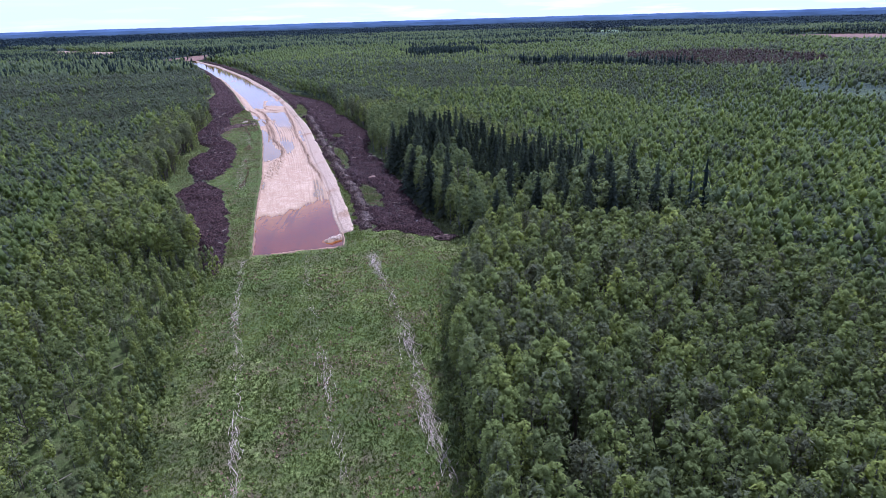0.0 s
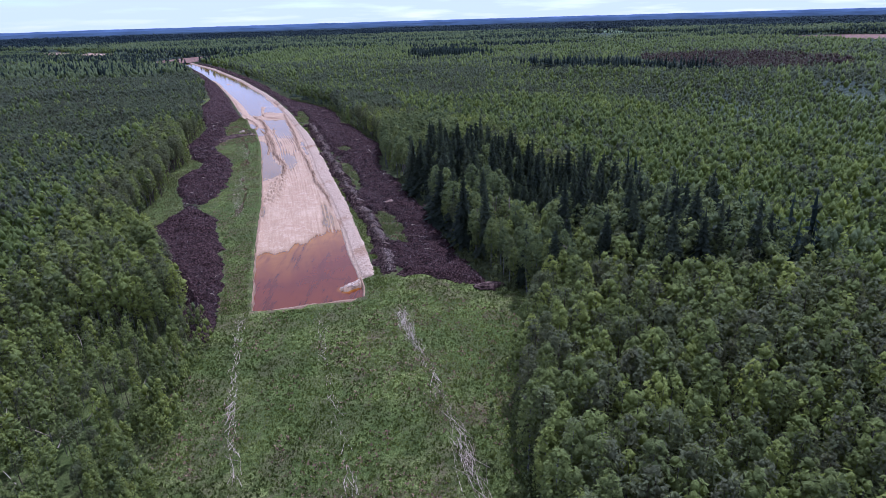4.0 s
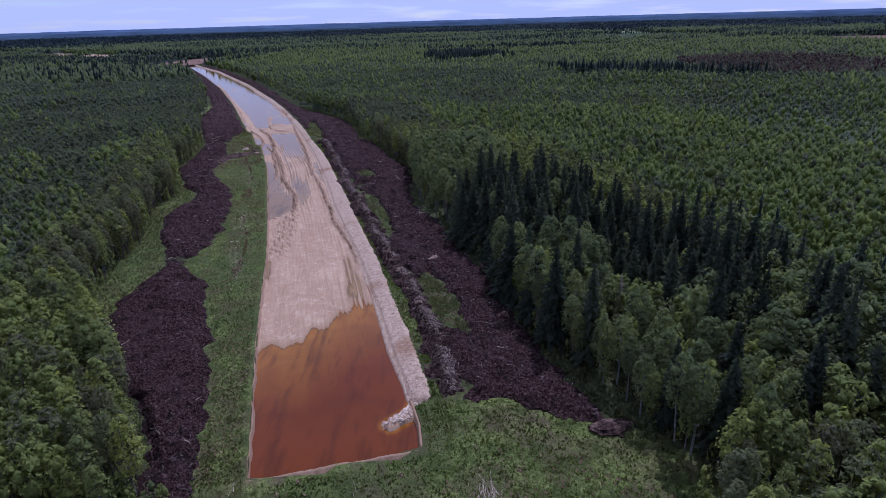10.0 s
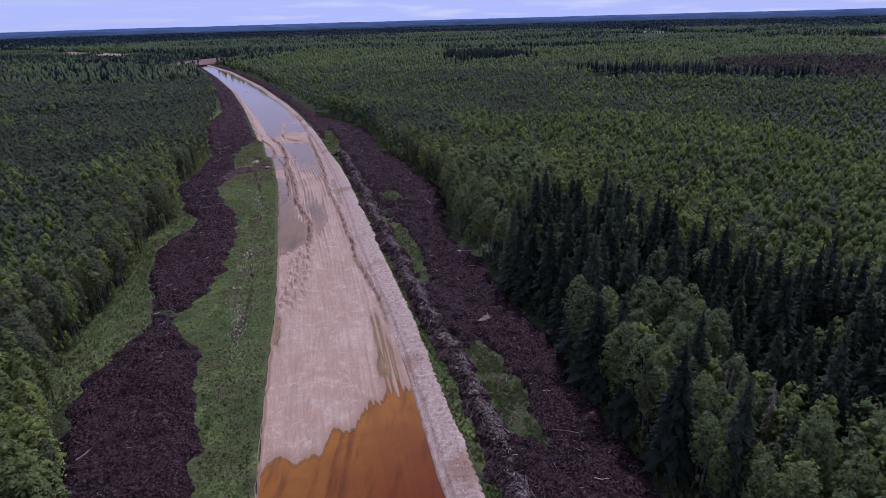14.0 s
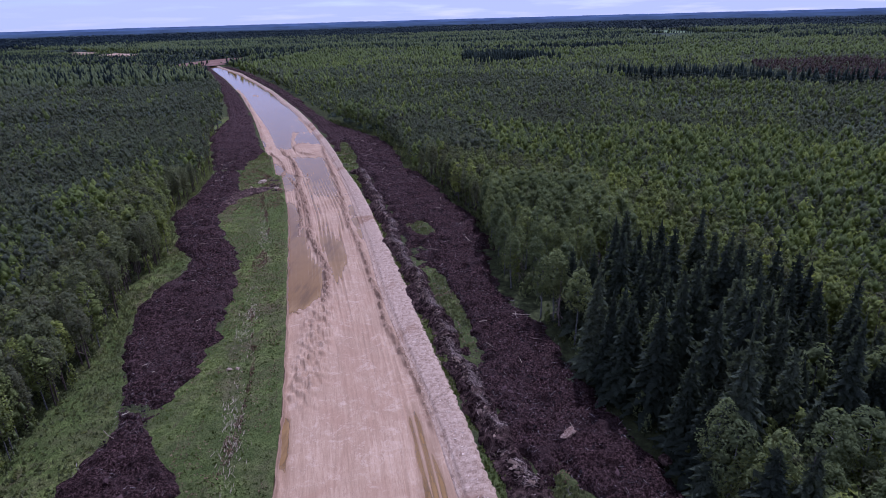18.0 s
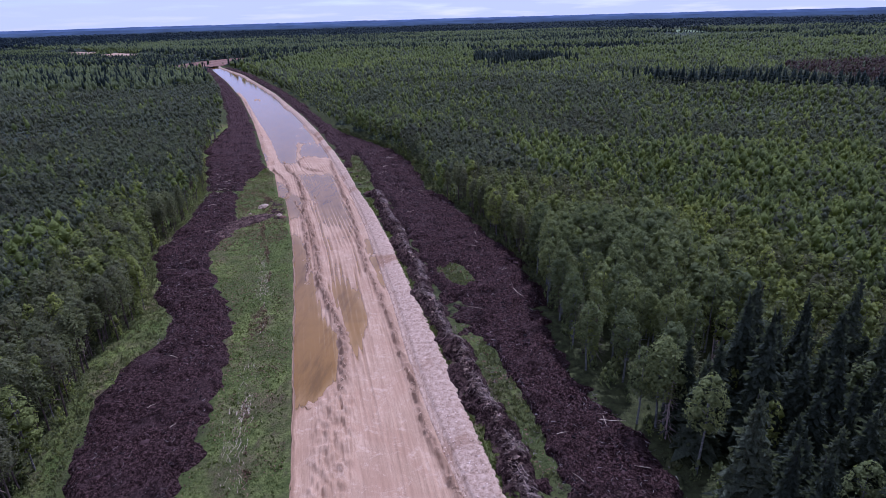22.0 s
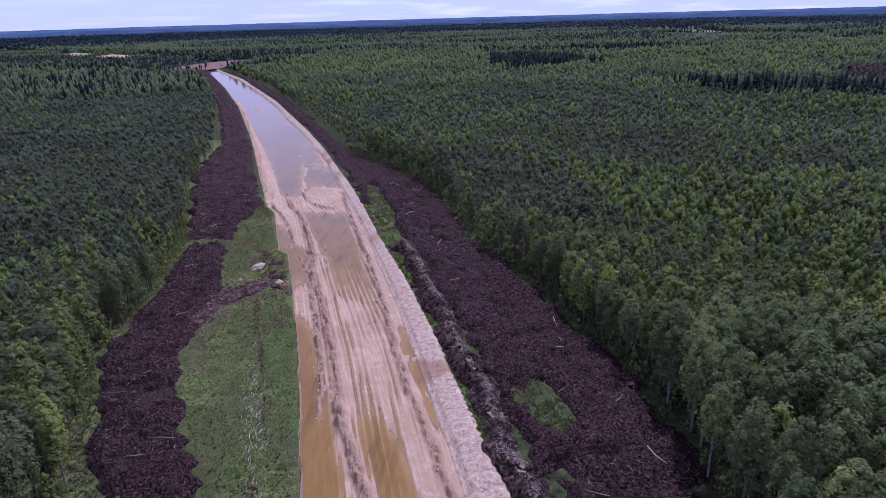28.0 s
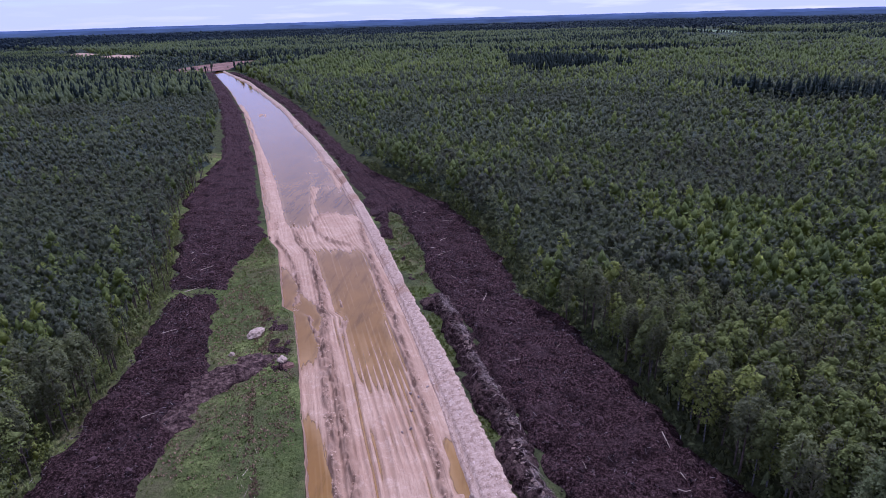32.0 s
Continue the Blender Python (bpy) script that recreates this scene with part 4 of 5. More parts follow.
z = np.interp(v_, [0.0, 0.08, 0.16, 0.25, 0.8, 1.0], [-0.66, -0.42, -0.95, -0.22, 0.16, 0.24]) + 0.02
lumps("bank_rubble", x, y, z, 0.04 + 0.10 * RNG.random(n) ** 2, M_chalk, "pale stones and lumps on the gravel bank", "rubble")


# crumbled sand on the spit beside the pond
n = 260
q = RNG.random(n)
x = np.interp(q, [0, 0.55, 1], [-23.4, -24.4, -26.4]) + RNG.normal(0, 0.5, n)
y = np.interp(q, [0, 0.55, 1], [126.6, 123.9, 122.3]) + RNG.normal(0, 0.5, n)
wd = road_right(y) - road_left(y)
z = WATER + floor_height(y, (x - road_left(y)) / wd, wd)
ok = z > WATER - 0.1
lumps("spit_rubble", x[ok], y[ok], z[ok], 0.10 + 0.22 * RNG.random(ok.sum()) ** 2, M_chalk, "pale crumbled sand heaped on the spit by the pond", "rubble", 0.6)

# single thin trunks left lying on the peat
lg = np.random.default_rng(88)
for i in range(64):
    left = i % 2 == 0
    yl = 112 + 225 * lg.random() if left else 129 + 215 * lg.random()
    a0, b0 = (peat_left_out(yl), peat_left_in(yl)) if left else (windrow(yl) + 2.5, peat_right(yl))
    xl = a0 + (0.15 + 0.7 * lg.random()) * (b0 - a0)
    ang, ln_ = lg.random() * 6.283, 1.0 + 2.4 * lg.random() ** 2
    me = stick_mesh("log", np.array([[-ln_ / 2, 0.0, 0.0]]), np.array([[1.0, 0.0, 0.0]]), np.array([ln_]), np.array([0.035 + 0.03 * lg.random()]), np.array([0.12 * lg.normal()]), M_stick)
    ob = tagged(new("log", me), "pale bare stick lying on dark peat", "log", "sticks strewn on the peat")
    ob.location = (float(xl), float(yl), 0.95 + 0.55 * float(fractal(np.array(xl / 5.5), np.array(yl / 5.5), 3)))
    ob.rotation_euler = (0, 0.1 * lg.normal(), ang)


# ---- stones and stumps ----
def rock(name, x, y, z, sx_, sy_, sz_, material, label, category, seed):
    bm = bmesh.new()
    bmesh.ops.create_icosphere(bm, subdivisions=3, radius=1)
    for v in bm.verts:
        q = v.co * 1.3 + Vector((seed * 3.1, seed, 0))
        f = 1 + 0.35 * noise.noise(q) + 0.18 * noise.noise(q * 2.7)
        v.co = Vector((v.co.x * sx_ * f, v.co.y * sy_ * f, max(-0.3, v.co.z * f) * sz_))
    me = bpy.data.meshes.new(name)
    bm.to_mesh(me)
    bm.free()
    me.materials.append(material)
    ob = new(name, me)
    ob.location = (x, y, z)
    ob.rotation_euler = (0, 0, seed)
    return tagged(ob, label, category)


rock("boulder", -96.2, 286.6, 0.15, 1.7, 1.0, 0.55, M_stone, "large pale boulder lying in grass beside the cutting", "boulder", 1.3)
rock("boulder", -89.6, 279.2, 0.15, 0.9, 0.7, 0.4, M_stone, "small pale boulder at the edge of the sand", "boulder", 2.1)
rock("boulder", -88.2, 277.6, 0.15, 0.8, 0.6, 0.4, M_earth, "reddish stone at the edge of the sand", "boulder", 0.4)
rock("boulder", -97.5, 280.5, 0.1, 0.5, 0.4, 0.35, M_stone, "small white stone in the grass", "boulder", 4.4)
rock("boulder", -66.8, 184.9, 0.05, 0.45, 0.3, 0.25, M_stone, "small white stone in the meadow strip", "boulder", 3.3)
rock("boulder", -65.8, 185.2, 0.05, 0.3, 0.25, 0.2, M_stone, "small white stone in the meadow strip", "boulder", 2.7)
rock("sand_lump", -62.2, 203.9, WATER, 0.8, 0.5, 0.3, M_sand, "small lump of wet sand standing in a puddle", "sand lump", 1.9)
rock("root_plate", -22.2, 170.6, 1.15, 1.35, 0.5, 0.35, M_torn, "pale torn root plate lying on peat", "root plate", 0.9)
rock("root_plate", -12.6, 166.6, 1.0, 0.8, 0.6, 0.6, M_dried, "grey root plate at the foot of spruces", "root plate", 5.1)
rock("dried_heap", -0.6, 119.9, 0.25, 2.7, 1.2, 0.55, M_dried, "pale dried heap of roots at the end of the peat", "root heap", 0.2)
rock("peat_mound", -47.0, 108.6, 0.1, 2.2, 1.8, 0.7, M_peat, "small dark peat mound in the grass", "peat heap", 2.2)

for i, (sx_, sy_) in enumerate(((-70.5, 273), (-69.4, 272.2), (-68.8, 270.6), (-70.0, 269.4), (-69.6, 266.0), (-70.6, 265.2), (-68.4, 274.5), (-67.8, 268.2))):
    rock("road_stone", sx_, sy_, WATER + 0.05, 0.22, 0.18, 0.25, M_root, "small dark stone between the wheel ruts", "stone", 1.1 * i)
rock("road_stone", -62.0, 255.6, WATER + 0.05, 0.35, 0.28, 0.3, M_stone, "white stone at the tip of a puddle", "stone", 0.6)

# ---- far clearings ----
def flat_patch(name, test, x0, x1, y0, y1, dx, material, label, category, lift=0.35):
    gx, gy = np.meshgrid(np.arange(x0, x1, dx), np.arange(y0, y1, dx))
    ok = test(gx, gy)
    kp = ok[:-1, :-1] & ok[1:, :-1] & ok[:-1, 1:] & ok[1:, 1:]
    tagged(sheet(name, gx, gy, land(gx, gy) + lift + 0.5 * fractal(gx / 9, gy / 9, 3), material, keep=kp), label, category, kind="structure")


flat_patch("earth_clearing", in_end_clearing, -440, -280, 765, 985, 3, M_earth, "bare brown earth at the end of the cutting", "ground")
flat_patch("cross_road", in_cross_road, -350, -280, 945, 1000, 3, M_sand, "pale dirt road crossing beyond the cutting", "road", 0.3)
flat_patch("far_sand_cut", in_far_cut, -1000, -500, 960, 1430, 5, M_sand, "far strip of bare pale sand between woods", "ground", 1.2)
flat_patch("bare_clearing", in_bare_clearing, 470, 730, 740, 1060, 8, M_earth, "far bare brownish clearing among woods", "ground", 1.0)
flat_patch("far_field", in_field, 300, 468, 1335, 1705, 8, M_field, "far light green field among woods", "field", 1.0)


# ---- trees ----
def egg(rng, base, top, rad, sides, rings, prof, rough=0.22):
    """A lumpy closed crown body."""
    v, f = [(0.0, 0.0, base)], []
    for r in range(rings):
        t = (r + 1.0) / (rings + 0.36)
        for q in range(sides):
            a = 6.283 * (q + 0.5 * (r % 2)) / sides
            rr = rad * prof(t) * (1 + rough * rng.normal())
            v.append((rr * math.cos(a), rr * math.sin(a), base + (top - base) * (t + 0.06 * rng.normal())))
    v.append((0.1 * rng.normal(), 0.1 * rng.normal(), top))
    for q in range(sides):
        n = (q + 1) % sides
        f.append((0, 1 + n, 1 + q))
        for r in range(rings - 1):
            i, j = 1 + r * sides, 1 + (r + 1) * sides
            f += [(i + q, i + n, j + n), (i + q, j + n, j + q)]
        f.append((1 + (rings - 1) * sides + q, 1 + (rings - 1) * sides + n, len(v) - 1))
    return np.array(v), np.array(f)


def joined(*pieces):
    vs_, fs_, n = [], [], 0
    for v, f in pieces:
        vs_.append(v)
        fs_.append(f + n)
        n += len(v)
    return np.concatenate(vs_), np.concatenate(fs_)


def p_birch(t):
    t = np.asarray(t, float)
    return np.clip(1 - np.abs((t - 0.36) / np.where(t > 0.36, 0.68, 0.50)) ** 1.9, 0.02, 1) ** 0.72


def p_pine(t):
    t = np.asarray(t, float)
    return np.clip(1 - np.abs((t - 0.42) / np.where(t > 0.42, 0.62, 0.55)) ** 1.9, 0.02, 1) ** 0.72


OCTA = (np.array([(1, 0, 0), (0, 1, 0), (-1, 0, 0), (0, -1, 0), (0, 0, 1), (0, 0, -1)], float), np.array([(0, 1, 4), (1, 2, 4), (2, 3, 4), (3, 0, 4), (1, 0, 5), (2, 1, 5), (3, 2, 5), (0, 3, 5)]))


def leafy_crown(rng, lobes, leaves, base, top, rad, prof, lobe_size, leaf, slim=0.8, flat=0.85, jitter=0.45, lean=0.10):
    """A crown of overlapping leafy lobes round the trunk, with loose sprays of leaves over them."""
    t = (np.arange(lobes) + 0.2 + 0.6 * rng.random(lobes)) / lobes
    t = 0.06 + 0.90 * t ** 0.85
    a = np.arange(lobes) * 2.4 + rng.random() * 6.283 + rng.normal(0, 0.35, lobes)
    out = rad * prof(t) * (0.42 + 0.30 * rng.random(lobes)) * (lobes > 1)
    sway = lean * rng.normal(size=2) * rad
    c = np.stack([np.cos(a) * out + sway[0] * t, np.sin(a) * out + sway[1] * t, base + (top - base) * t], 1)
    size = rad * lobe_size * (0.72 + 0.5 * rng.random(lobes)) * (0.62 + 0.42 * prof(t))
    tall = flat * (0.85 + 0.5 * rng.random(lobes))
    v0, f0 = OCTA
    v = v0[None] * (1 + 0.20 * rng.normal(size=(lobes, len(v0), 1)))
    v = v * size[:, None, None]
    v[:, :, 2] *= tall[:, None]
    pieces = [((v + c[:, None]).reshape(-1, 3), (f0[None] + (np.arange(lobes) * len(v0))[:, None, None]).reshape(-1, 3))]
    if leaves:
        # sprays lie on the crown's skin, tips up and outwards
        q = rng.random(leaves * 4)
        q = q[rng.random(leaves * 4) < 0.25 + 0.75 * prof(q)][:leaves]
        leaves, b = len(q), rng.random(len(q)) * 6.283
        k1, k2, k3 = rng.integers(2, 5), rng.random() * 6.283, rng.random() * 6.283
        bulge = 1 + 0.22 * np.sin(k1 * b + k2 + 5 * q) * np.sin(9 * q + k3 + b)
        r = rad * prof(q) * bulge * (0.70 + 0.34 * rng.random(leaves))
        side = np.stack([np.cos(b), np.sin(b), 0 * b], 1)
        p = side * r[:, None] + np.stack([sway[0] * q, sway[1] * q, base + (top - base) * q], 1)
        n = side + np.stack([0 * b, 0 * b, 0.15 + 1.1 * q], 1) + rng.normal(0, jitter, (leaves, 3))
        n /= np.linalg.norm(n, axis=1)[:, None]
        u = side * 0.45 + np.array([0, 0, 0.9]) + rng.normal(0, 0.55, (leaves, 3))
        u -= n * (u * n).sum(1)[:, None]
        u /= np.linalg.norm(u, axis=1)[:, None] + 1e-9
        w = np.cross(n, u)
        s = leaf * (0.55 + 0.9 * rng.random(leaves))[:, None]
        tri = np.stack([p + u * s * 1.15, p - u * s * 0.5 + w * s * slim, p - u * s * 0.5 - w * s * slim], 1)
        pieces.append((tri.reshape(-1, 3), np.arange(3 * leaves).reshape(-1, 3)))
    return joined(*pieces)


# lobes, sprays and their size for each level of nearness
DETAIL = {"single": (9, 620, 0.155), "near": (6, 168, 0.245), "mid": (3, 56, 0.31), "far": (2, 15, 0.40), "farther": (1, 8, 0.52), "distant": (1, 2, 0.8), "remote": (1, 1, 1.3)}
SWELL = {"single": 0.46, "near": 0.44, "mid": 0.54, "far": 0.66, "farther": 0.84, "distant": 0.95, "remote": 1.0}
TALL = {9: 1.0, 6: 1.35, 3: 1.8, 2: 2.0, 1: 2.5}


def crown_birch(rng, level, h=10.0, low=0.30, rad=1.20):
    lobes, leaves, leaf = DETAIL[level]
    low = (low if level in ("single", "near", "mid") else 0.14) + 0.08 * rng.normal()
    leaves = int(leaves * (rad / 1.2) ** 1.7)
    return leafy_crown(rng, lobes, leaves, low * h, h * (1.0 if lobes > 1 else 0.92), rad, p_birch, SWELL[level] * (1.2 / rad) ** 0.5, leaf, 0.62, TALL[lobes])


def crown_pine(rng, level, h=9.6):
    lobes, leaves, leaf = DETAIL[level]
    low = (0.44 if level in ("single", "near", "mid") else 0.18) + 0.07 * rng.normal()
    return leafy_crown(rng, lobes, leaves, low * h, h * (1.0 if lobes > 1 else 0.94), 1.06, p_pine, SWELL[level] * 0.82, leaf * 1.15, 0.40, TALL[lobes] * 0.85, 0.6, 0.2)


def crown_aspen(rng, level):
    return crown_birch(rng, level, 12.6, 0.42 if level in ("single", "near") else 0.28, 1.65)


def crown_dead(rng, level):
    return crown_pine(rng, level, 11.0)


WHORLS = {"single": (23, 10, 4), "near": (17, 8, 4), "mid": (9, 6, 2), "far": (6, 5, 1), "farther": (5, 4, 1), "distant": (2, 4, 1), "remote": (2, 3, 1)}


def crown_spruce(rng, level, h=17.0, rad=2.95):
    """Whorls of drooping branches, each a bent plume with hanging twigs."""
    layers, per, tris = WHORLS[level]
    out = []
    tip_z = h * 0.985
    for j in range(layers):
        t = (j + 0.6 * rng.random()) / layers
        z = h * (0.09 + 0.88 * t)
        r = rad * (1 - t) ** 0.95 * (0.82 + 0.32 * rng.random()) + 0.16
        m = per if t < 0.7 else max(4, per - 2)
        wide = 3.9 * r / m
        for q in range(m):
            a = 6.283 * (q + 0.8 * rng.random()) / m + j * 1.7
            rr = r * (0.60 + 0.55 * rng.random())
            d, e = np.array([math.cos(a), math.sin(a), 0.0]), np.array([-math.sin(a), math.cos(a), 0.0])
            drop = rr * (0.28 + 0.30 * rng.random())
            w = wide * (0.34 + 0.26 * rng.random())
            root = d * rr * 0.12 + np.array([0, 0, z + 0.25])
            mid_ = d * rr * 0.60 + np.array([0, 0, z - 0.35 * drop])
            tip = d * rr + np.array([0, 0, z - drop])
            if tris == 1:
                out.append((root, tip + e * w * 1.2, tip - e * w * 1.2 + np.array([0, 0, 0.1])))
                continue
            out.append((root, mid_ + e * w, mid_ - e * w))
            out.append((mid_ + e * w, tip, mid_ - e * w))
            for _ in range(tris - 2):
                p = root + (tip - root) * (0.45 + 0.55 * rng.random()) + e * w * rng.normal() * 0.6
                hang = 0.30 + 0.45 * rng.random()
                g = d * rng.normal() * 0.22 + e * (0.14 + 0.16 * rng.random())
                out.append((p + g, p - g, p + d * 0.15 * rng.normal() - np.array([0, 0, hang])))
    out.append((np.array([0.14, 0, h - 1.5]), np.array([-0.12, 0.1, h - 1.5]), np.array([0, 0, h + 0.25])))
    v = np.array(out).reshape(-1, 3)
    body = (6, 4) if tris == 4 else (4, 1)
    return joined(egg(rng, h * 0.10, tip_z, rad * (0.36 if tris > 1 else 0.55), *body, lambda t: (1 - t) ** 0.9, 0.25), (v, np.arange(len(v)).reshape(-1, 3)))


CROWN = {"birch": crown_birch, "pine": crown_pine, "spruce": crown_spruce, "aspen": crown_aspen, "dead_pine": crown_dead}
TRUNK = {"birch": (9.0, 0.075), "pine": (9.0, 0.11), "spruce": (16.0, 0.17), "aspen": (11.5, 0.14), "dead_pine": (10.5, 0.11)}


def trunk_arrays(rng, kind, limbs):
    """Tapered trunk with a slight bend, and limbs."""
    h, r = TRUNK[kind]
    vs_, fs_ = [], []

    def tube(p0, p1, r0, r1, bend):
        s, base = 5, len(vs_)
        p0, p1 = np.array(p0), np.array(p1)
        for t in (0, 0.5, 1):
            c = p0 + (p1 - p0) * t + np.array([bend, -bend, 0]) * math.sin(math.pi * t)
            for q in range(s):
                a = 6.283 * q / s
                rr = r0 + (r1 - r0) * t
                vs_.append((c[0] + rr * math.cos(a), c[1] + rr * math.sin(a), c[2]))
        for t in range(2):
            for q in range(s):
                fs_.append((base + t * s + q, base + t * s + (q + 1) % s, base + (t + 1) * s + (q + 1) % s, base + (t + 1) * s + q))

    tube((0, 0, -0.3), (rng.normal(0, 0.15), rng.normal(0, 0.15), h), r, 0.02, rng.normal(0, 0.12))
    for _ in range(limbs):
        z = h * ((0.18 if kind == "pine" else 0.3) + 0.6 * rng.random())
        a = rng.random() * 6.283
        ln = (1.4 if kind != "spruce" else 1.1) * (1.1 - z / h) + 0.3
        rise = 0.5 if kind != "spruce" else -0.2
        tube((0, 0, z), (ln * math.cos(a), ln * math.sin(a), z + rise * ln), r * 0.35, 0.012, 0)
    return np.array(vs_), np.array(fs_)


def stand(name, kind, label, protos, x, y, rot, sc, wide, tone, material):
    """Many trees joined into one mesh from a few shapes."""
    pick = RNG.integers(0, len(protos), len(x))
    z = land(x, y)
    av, af, at = [], [], []
    base = 0
    for i, (v, f) in enumerate(protos):
        s = np.nonzero(pick == i)[0]
        if not len(s):
            continue
        c, q = np.cos(rot[s])[:, None], np.sin(rot[s])[:, None]
        vx, vy = v[None, :, 0] * wide[s, None], v[None, :, 1] * wide[s, None]
        w = np.stack([vx * c - vy * q + x[s, None], vx * q + vy * c + y[s, None], v[None, :, 2] * sc[s, None] + z[s, None]], -1)
        av.append(w.reshape(-1, 3))
        af.append((f[None] + (np.arange(len(s)) * len(v))[:, None, None] + base).reshape(-1, f.shape[1]))
        at.append(np.repeat(tone[s], len(f)))
        base += len(s) * len(v)
    ob = new(name, mesh_of(name, np.concatenate(av), np.concatenate(af), material, [("tone", "FACE", np.concatenate(at))], True))
    return tagged(ob, label, "trees", kind="stuff")


def reach(x, y):
    """How near the camera's line comes to a place ahead of it."""
    lat = np.abs(x + 0.29 * np.clip(y - 60, 0, 208))
    d = np.maximum(64, lat * 1.35)
    d = np.maximum(d, np.hypot(np.maximum(0, y - 208), lat))
    return np.where(y < 35, np.maximum(d, 150), d)


def kinds_at(x, y, rng):
    """Kind of tree by stand: 0 birch, 1 pine, 2 spruce, 3 aspen."""
    u = rng.random(len(x))
    left = x < road_left(y) - 1
    n1, n2 = fractal(x / 55 + 4, y / 55, 3), fractal(x / 23, y / 23 + 7, 2)
    birch = np.where(left, 0.16 + 0.42 * (1 - step(90, 190, y)), 0.62 - 0.30 * step(190, 300, y)) + 0.75 * (n1 - 0.5) + 0.4 * (n2 - 0.5)
    birch = birch + 0.25 * left * (x > forest_left(y) - 22) * step(215, 240, y) * (1 - step(270, 300, y))
    birch = birch - 0.10 * step(300, 420, y) * (1 - step(520, 700, y)) + 0.30 * step(600, 760, y)
    kind = np.where(u < birch, 0, 1)
    off_ = x - forest_right(y)
    # dark spruces behind the peat, leafy trees before and beyond them
    wave = 9 * (fractal(x / 14, y / 14 + 3, 2) - 0.5)
    front = (off_ > -0.5) & (off_ < 30) & (y > 158 + wave) & (y < 199 + wave + 0.32 * off_)
    behind = (off_ > 13 + wave) & (off_ < 34 + wave) & (y > 138) & (y < 211 - 0.22 * off_)
    far_end = (off_ > 20 + wave) & (off_ < 50) & (y > 110) & (y < 168)
    sp = (front | behind | far_end) & ~left
    kind = np.where(sp, np.where(u < np.where(far_end & ~behind, 0.38, 0.84), 2, np.where(u < 0.90, 3, 0)), kind)
    rim = (off_ > -1) & (off_ < 34) & (y > 112) & (y < 250) & ~sp & ~left
    tall_rim = rim & (y > 190)
    kind = np.where(rim, np.where(u < 0.34, 3, np.where(u < 0.78, 0, np.where((u < 0.92) | (y > 225), 1, 2))), kind)
    kind = np.where(tall_rim & (u < 0.66), 3, np.where(tall_rim & (kind == 2) & (y > 206), 0, kind))
    bright = (off_ > 26) & (off_ < 130) & (y > 120) & (y < 330) & ~sp
    kind = np.where(bright & (u < 0.72), 0, kind)
    kind = np.where(left & (x > forest_left(y) - 38) & (y < 150) & (u < 0.74), 0, kind)
    # far dark clumps and lines
    ragged = 0.1 + 1.8 * fractal(x / 26, y / 40 + 3, 3)
    clump = (((x + 5) / 50) ** 2 + ((y - 740) / 98) ** 2 < ragged) | (((x - 112) / 66) ** 2 + ((y - 492 + 0.6 * (x - 108)) / 22) ** 2 < ragged)
    clump |= ((x - 90) / 150) ** 2 + ((y - 905) / 40) ** 2 < ragged - 0.1
    clump |= (((x + 300) / 75) ** 2 + ((y - 560) / 40) ** 2 < 1) | (((x + 420) / 60) ** 2 + ((y - 520) / 50) ** 2 < 1)
    clump |= ((x + 370) / 120) ** 2 + ((y - 640) / 45) ** 2 < 1
    kind = np.where(clump, np.where(u < np.where(left, 0.18, 0.72), 2, np.where(left & (u < 0.85), 3, 1)), kind)
    kind = np.where(in_dead_wood(x, y) & (u < 0.72), 4, kind)
    # beyond: belts of spruce, mixed wood and young birch
    belt = fractal(x / 170 + 2, y / 75 + 5, 3) + 0.10 * (fractal(x / 25, y / 25, 2) - 0.5)
    farmix = ((y > np.where(x < -250, 760, 960) + 120 * (n1 - 0.5)) | (np.hypot(x, y) > 1150)) & ~clump
    mixed = np.where(belt > 0.50, np.where(u < 0.66, 2, np.where(u < 0.85, 3, 1)), np.where(belt > 0.41, np.where(u < 0.36, 2, np.where(u < 0.72, 3, np.where(u < 0.85, 0, 1))), np.where(u < 0.60, 0, 3)))
    kind = np.where(farmix, mixed, kind)
    remote = np.hypot(x, y) > 1300 + 300 * (n1 - 0.5)
    kind = np.where(remote & (belt > 0.40), np.where(u < 0.68, 2, np.where(u < 0.85, 1, 3)), kind)
    return kind


def jittered(x0, x1, y0, y1, gap, rng):
    gx, gy = np.meshgrid(np.arange(x0, x1, gap), np.arange(y0, y1, gap))
    gx, gy = gx.ravel() + rng.uniform(-0.5, 0.5, gx.size) * gap, gy.ravel() + rng.uniform(-0.5, 0.5, gy.size) * gap
    return gx, gy


NAMES = ("birch", "pine", "spruce", "aspen", "dead_pine")
LABELS = {"birch": "young birch with light green leaves and pale trunk", "pine": "slender bog pine with grey-green needles and bare lower trunk",
          "spruce": "tall dark spruce with drooping branches", "dead_pine": "dead pine with brown needles and bare twigs", "aspen": "leafy grey-green aspen at the forest edge"}
tr_rng = np.random.default_rng(21)
levels = (("near", 0, 86, 1.98), ("mid", 86, 200, 2.15), ("far", 200, 340, 2.5), ("farther", 340, 540, 2.9), ("distant", 540, 1500, 4.5), ("remote", 1500, 2760, 9.5))
bounds = ((-260, 190, -20, 330), (-330, 260, -60, 430), (-420, 380, -120, 580), (-620, 560, -200, 800), (-1400, 1200, -300, 1750), (-2400, 2200, 1000, 2800))
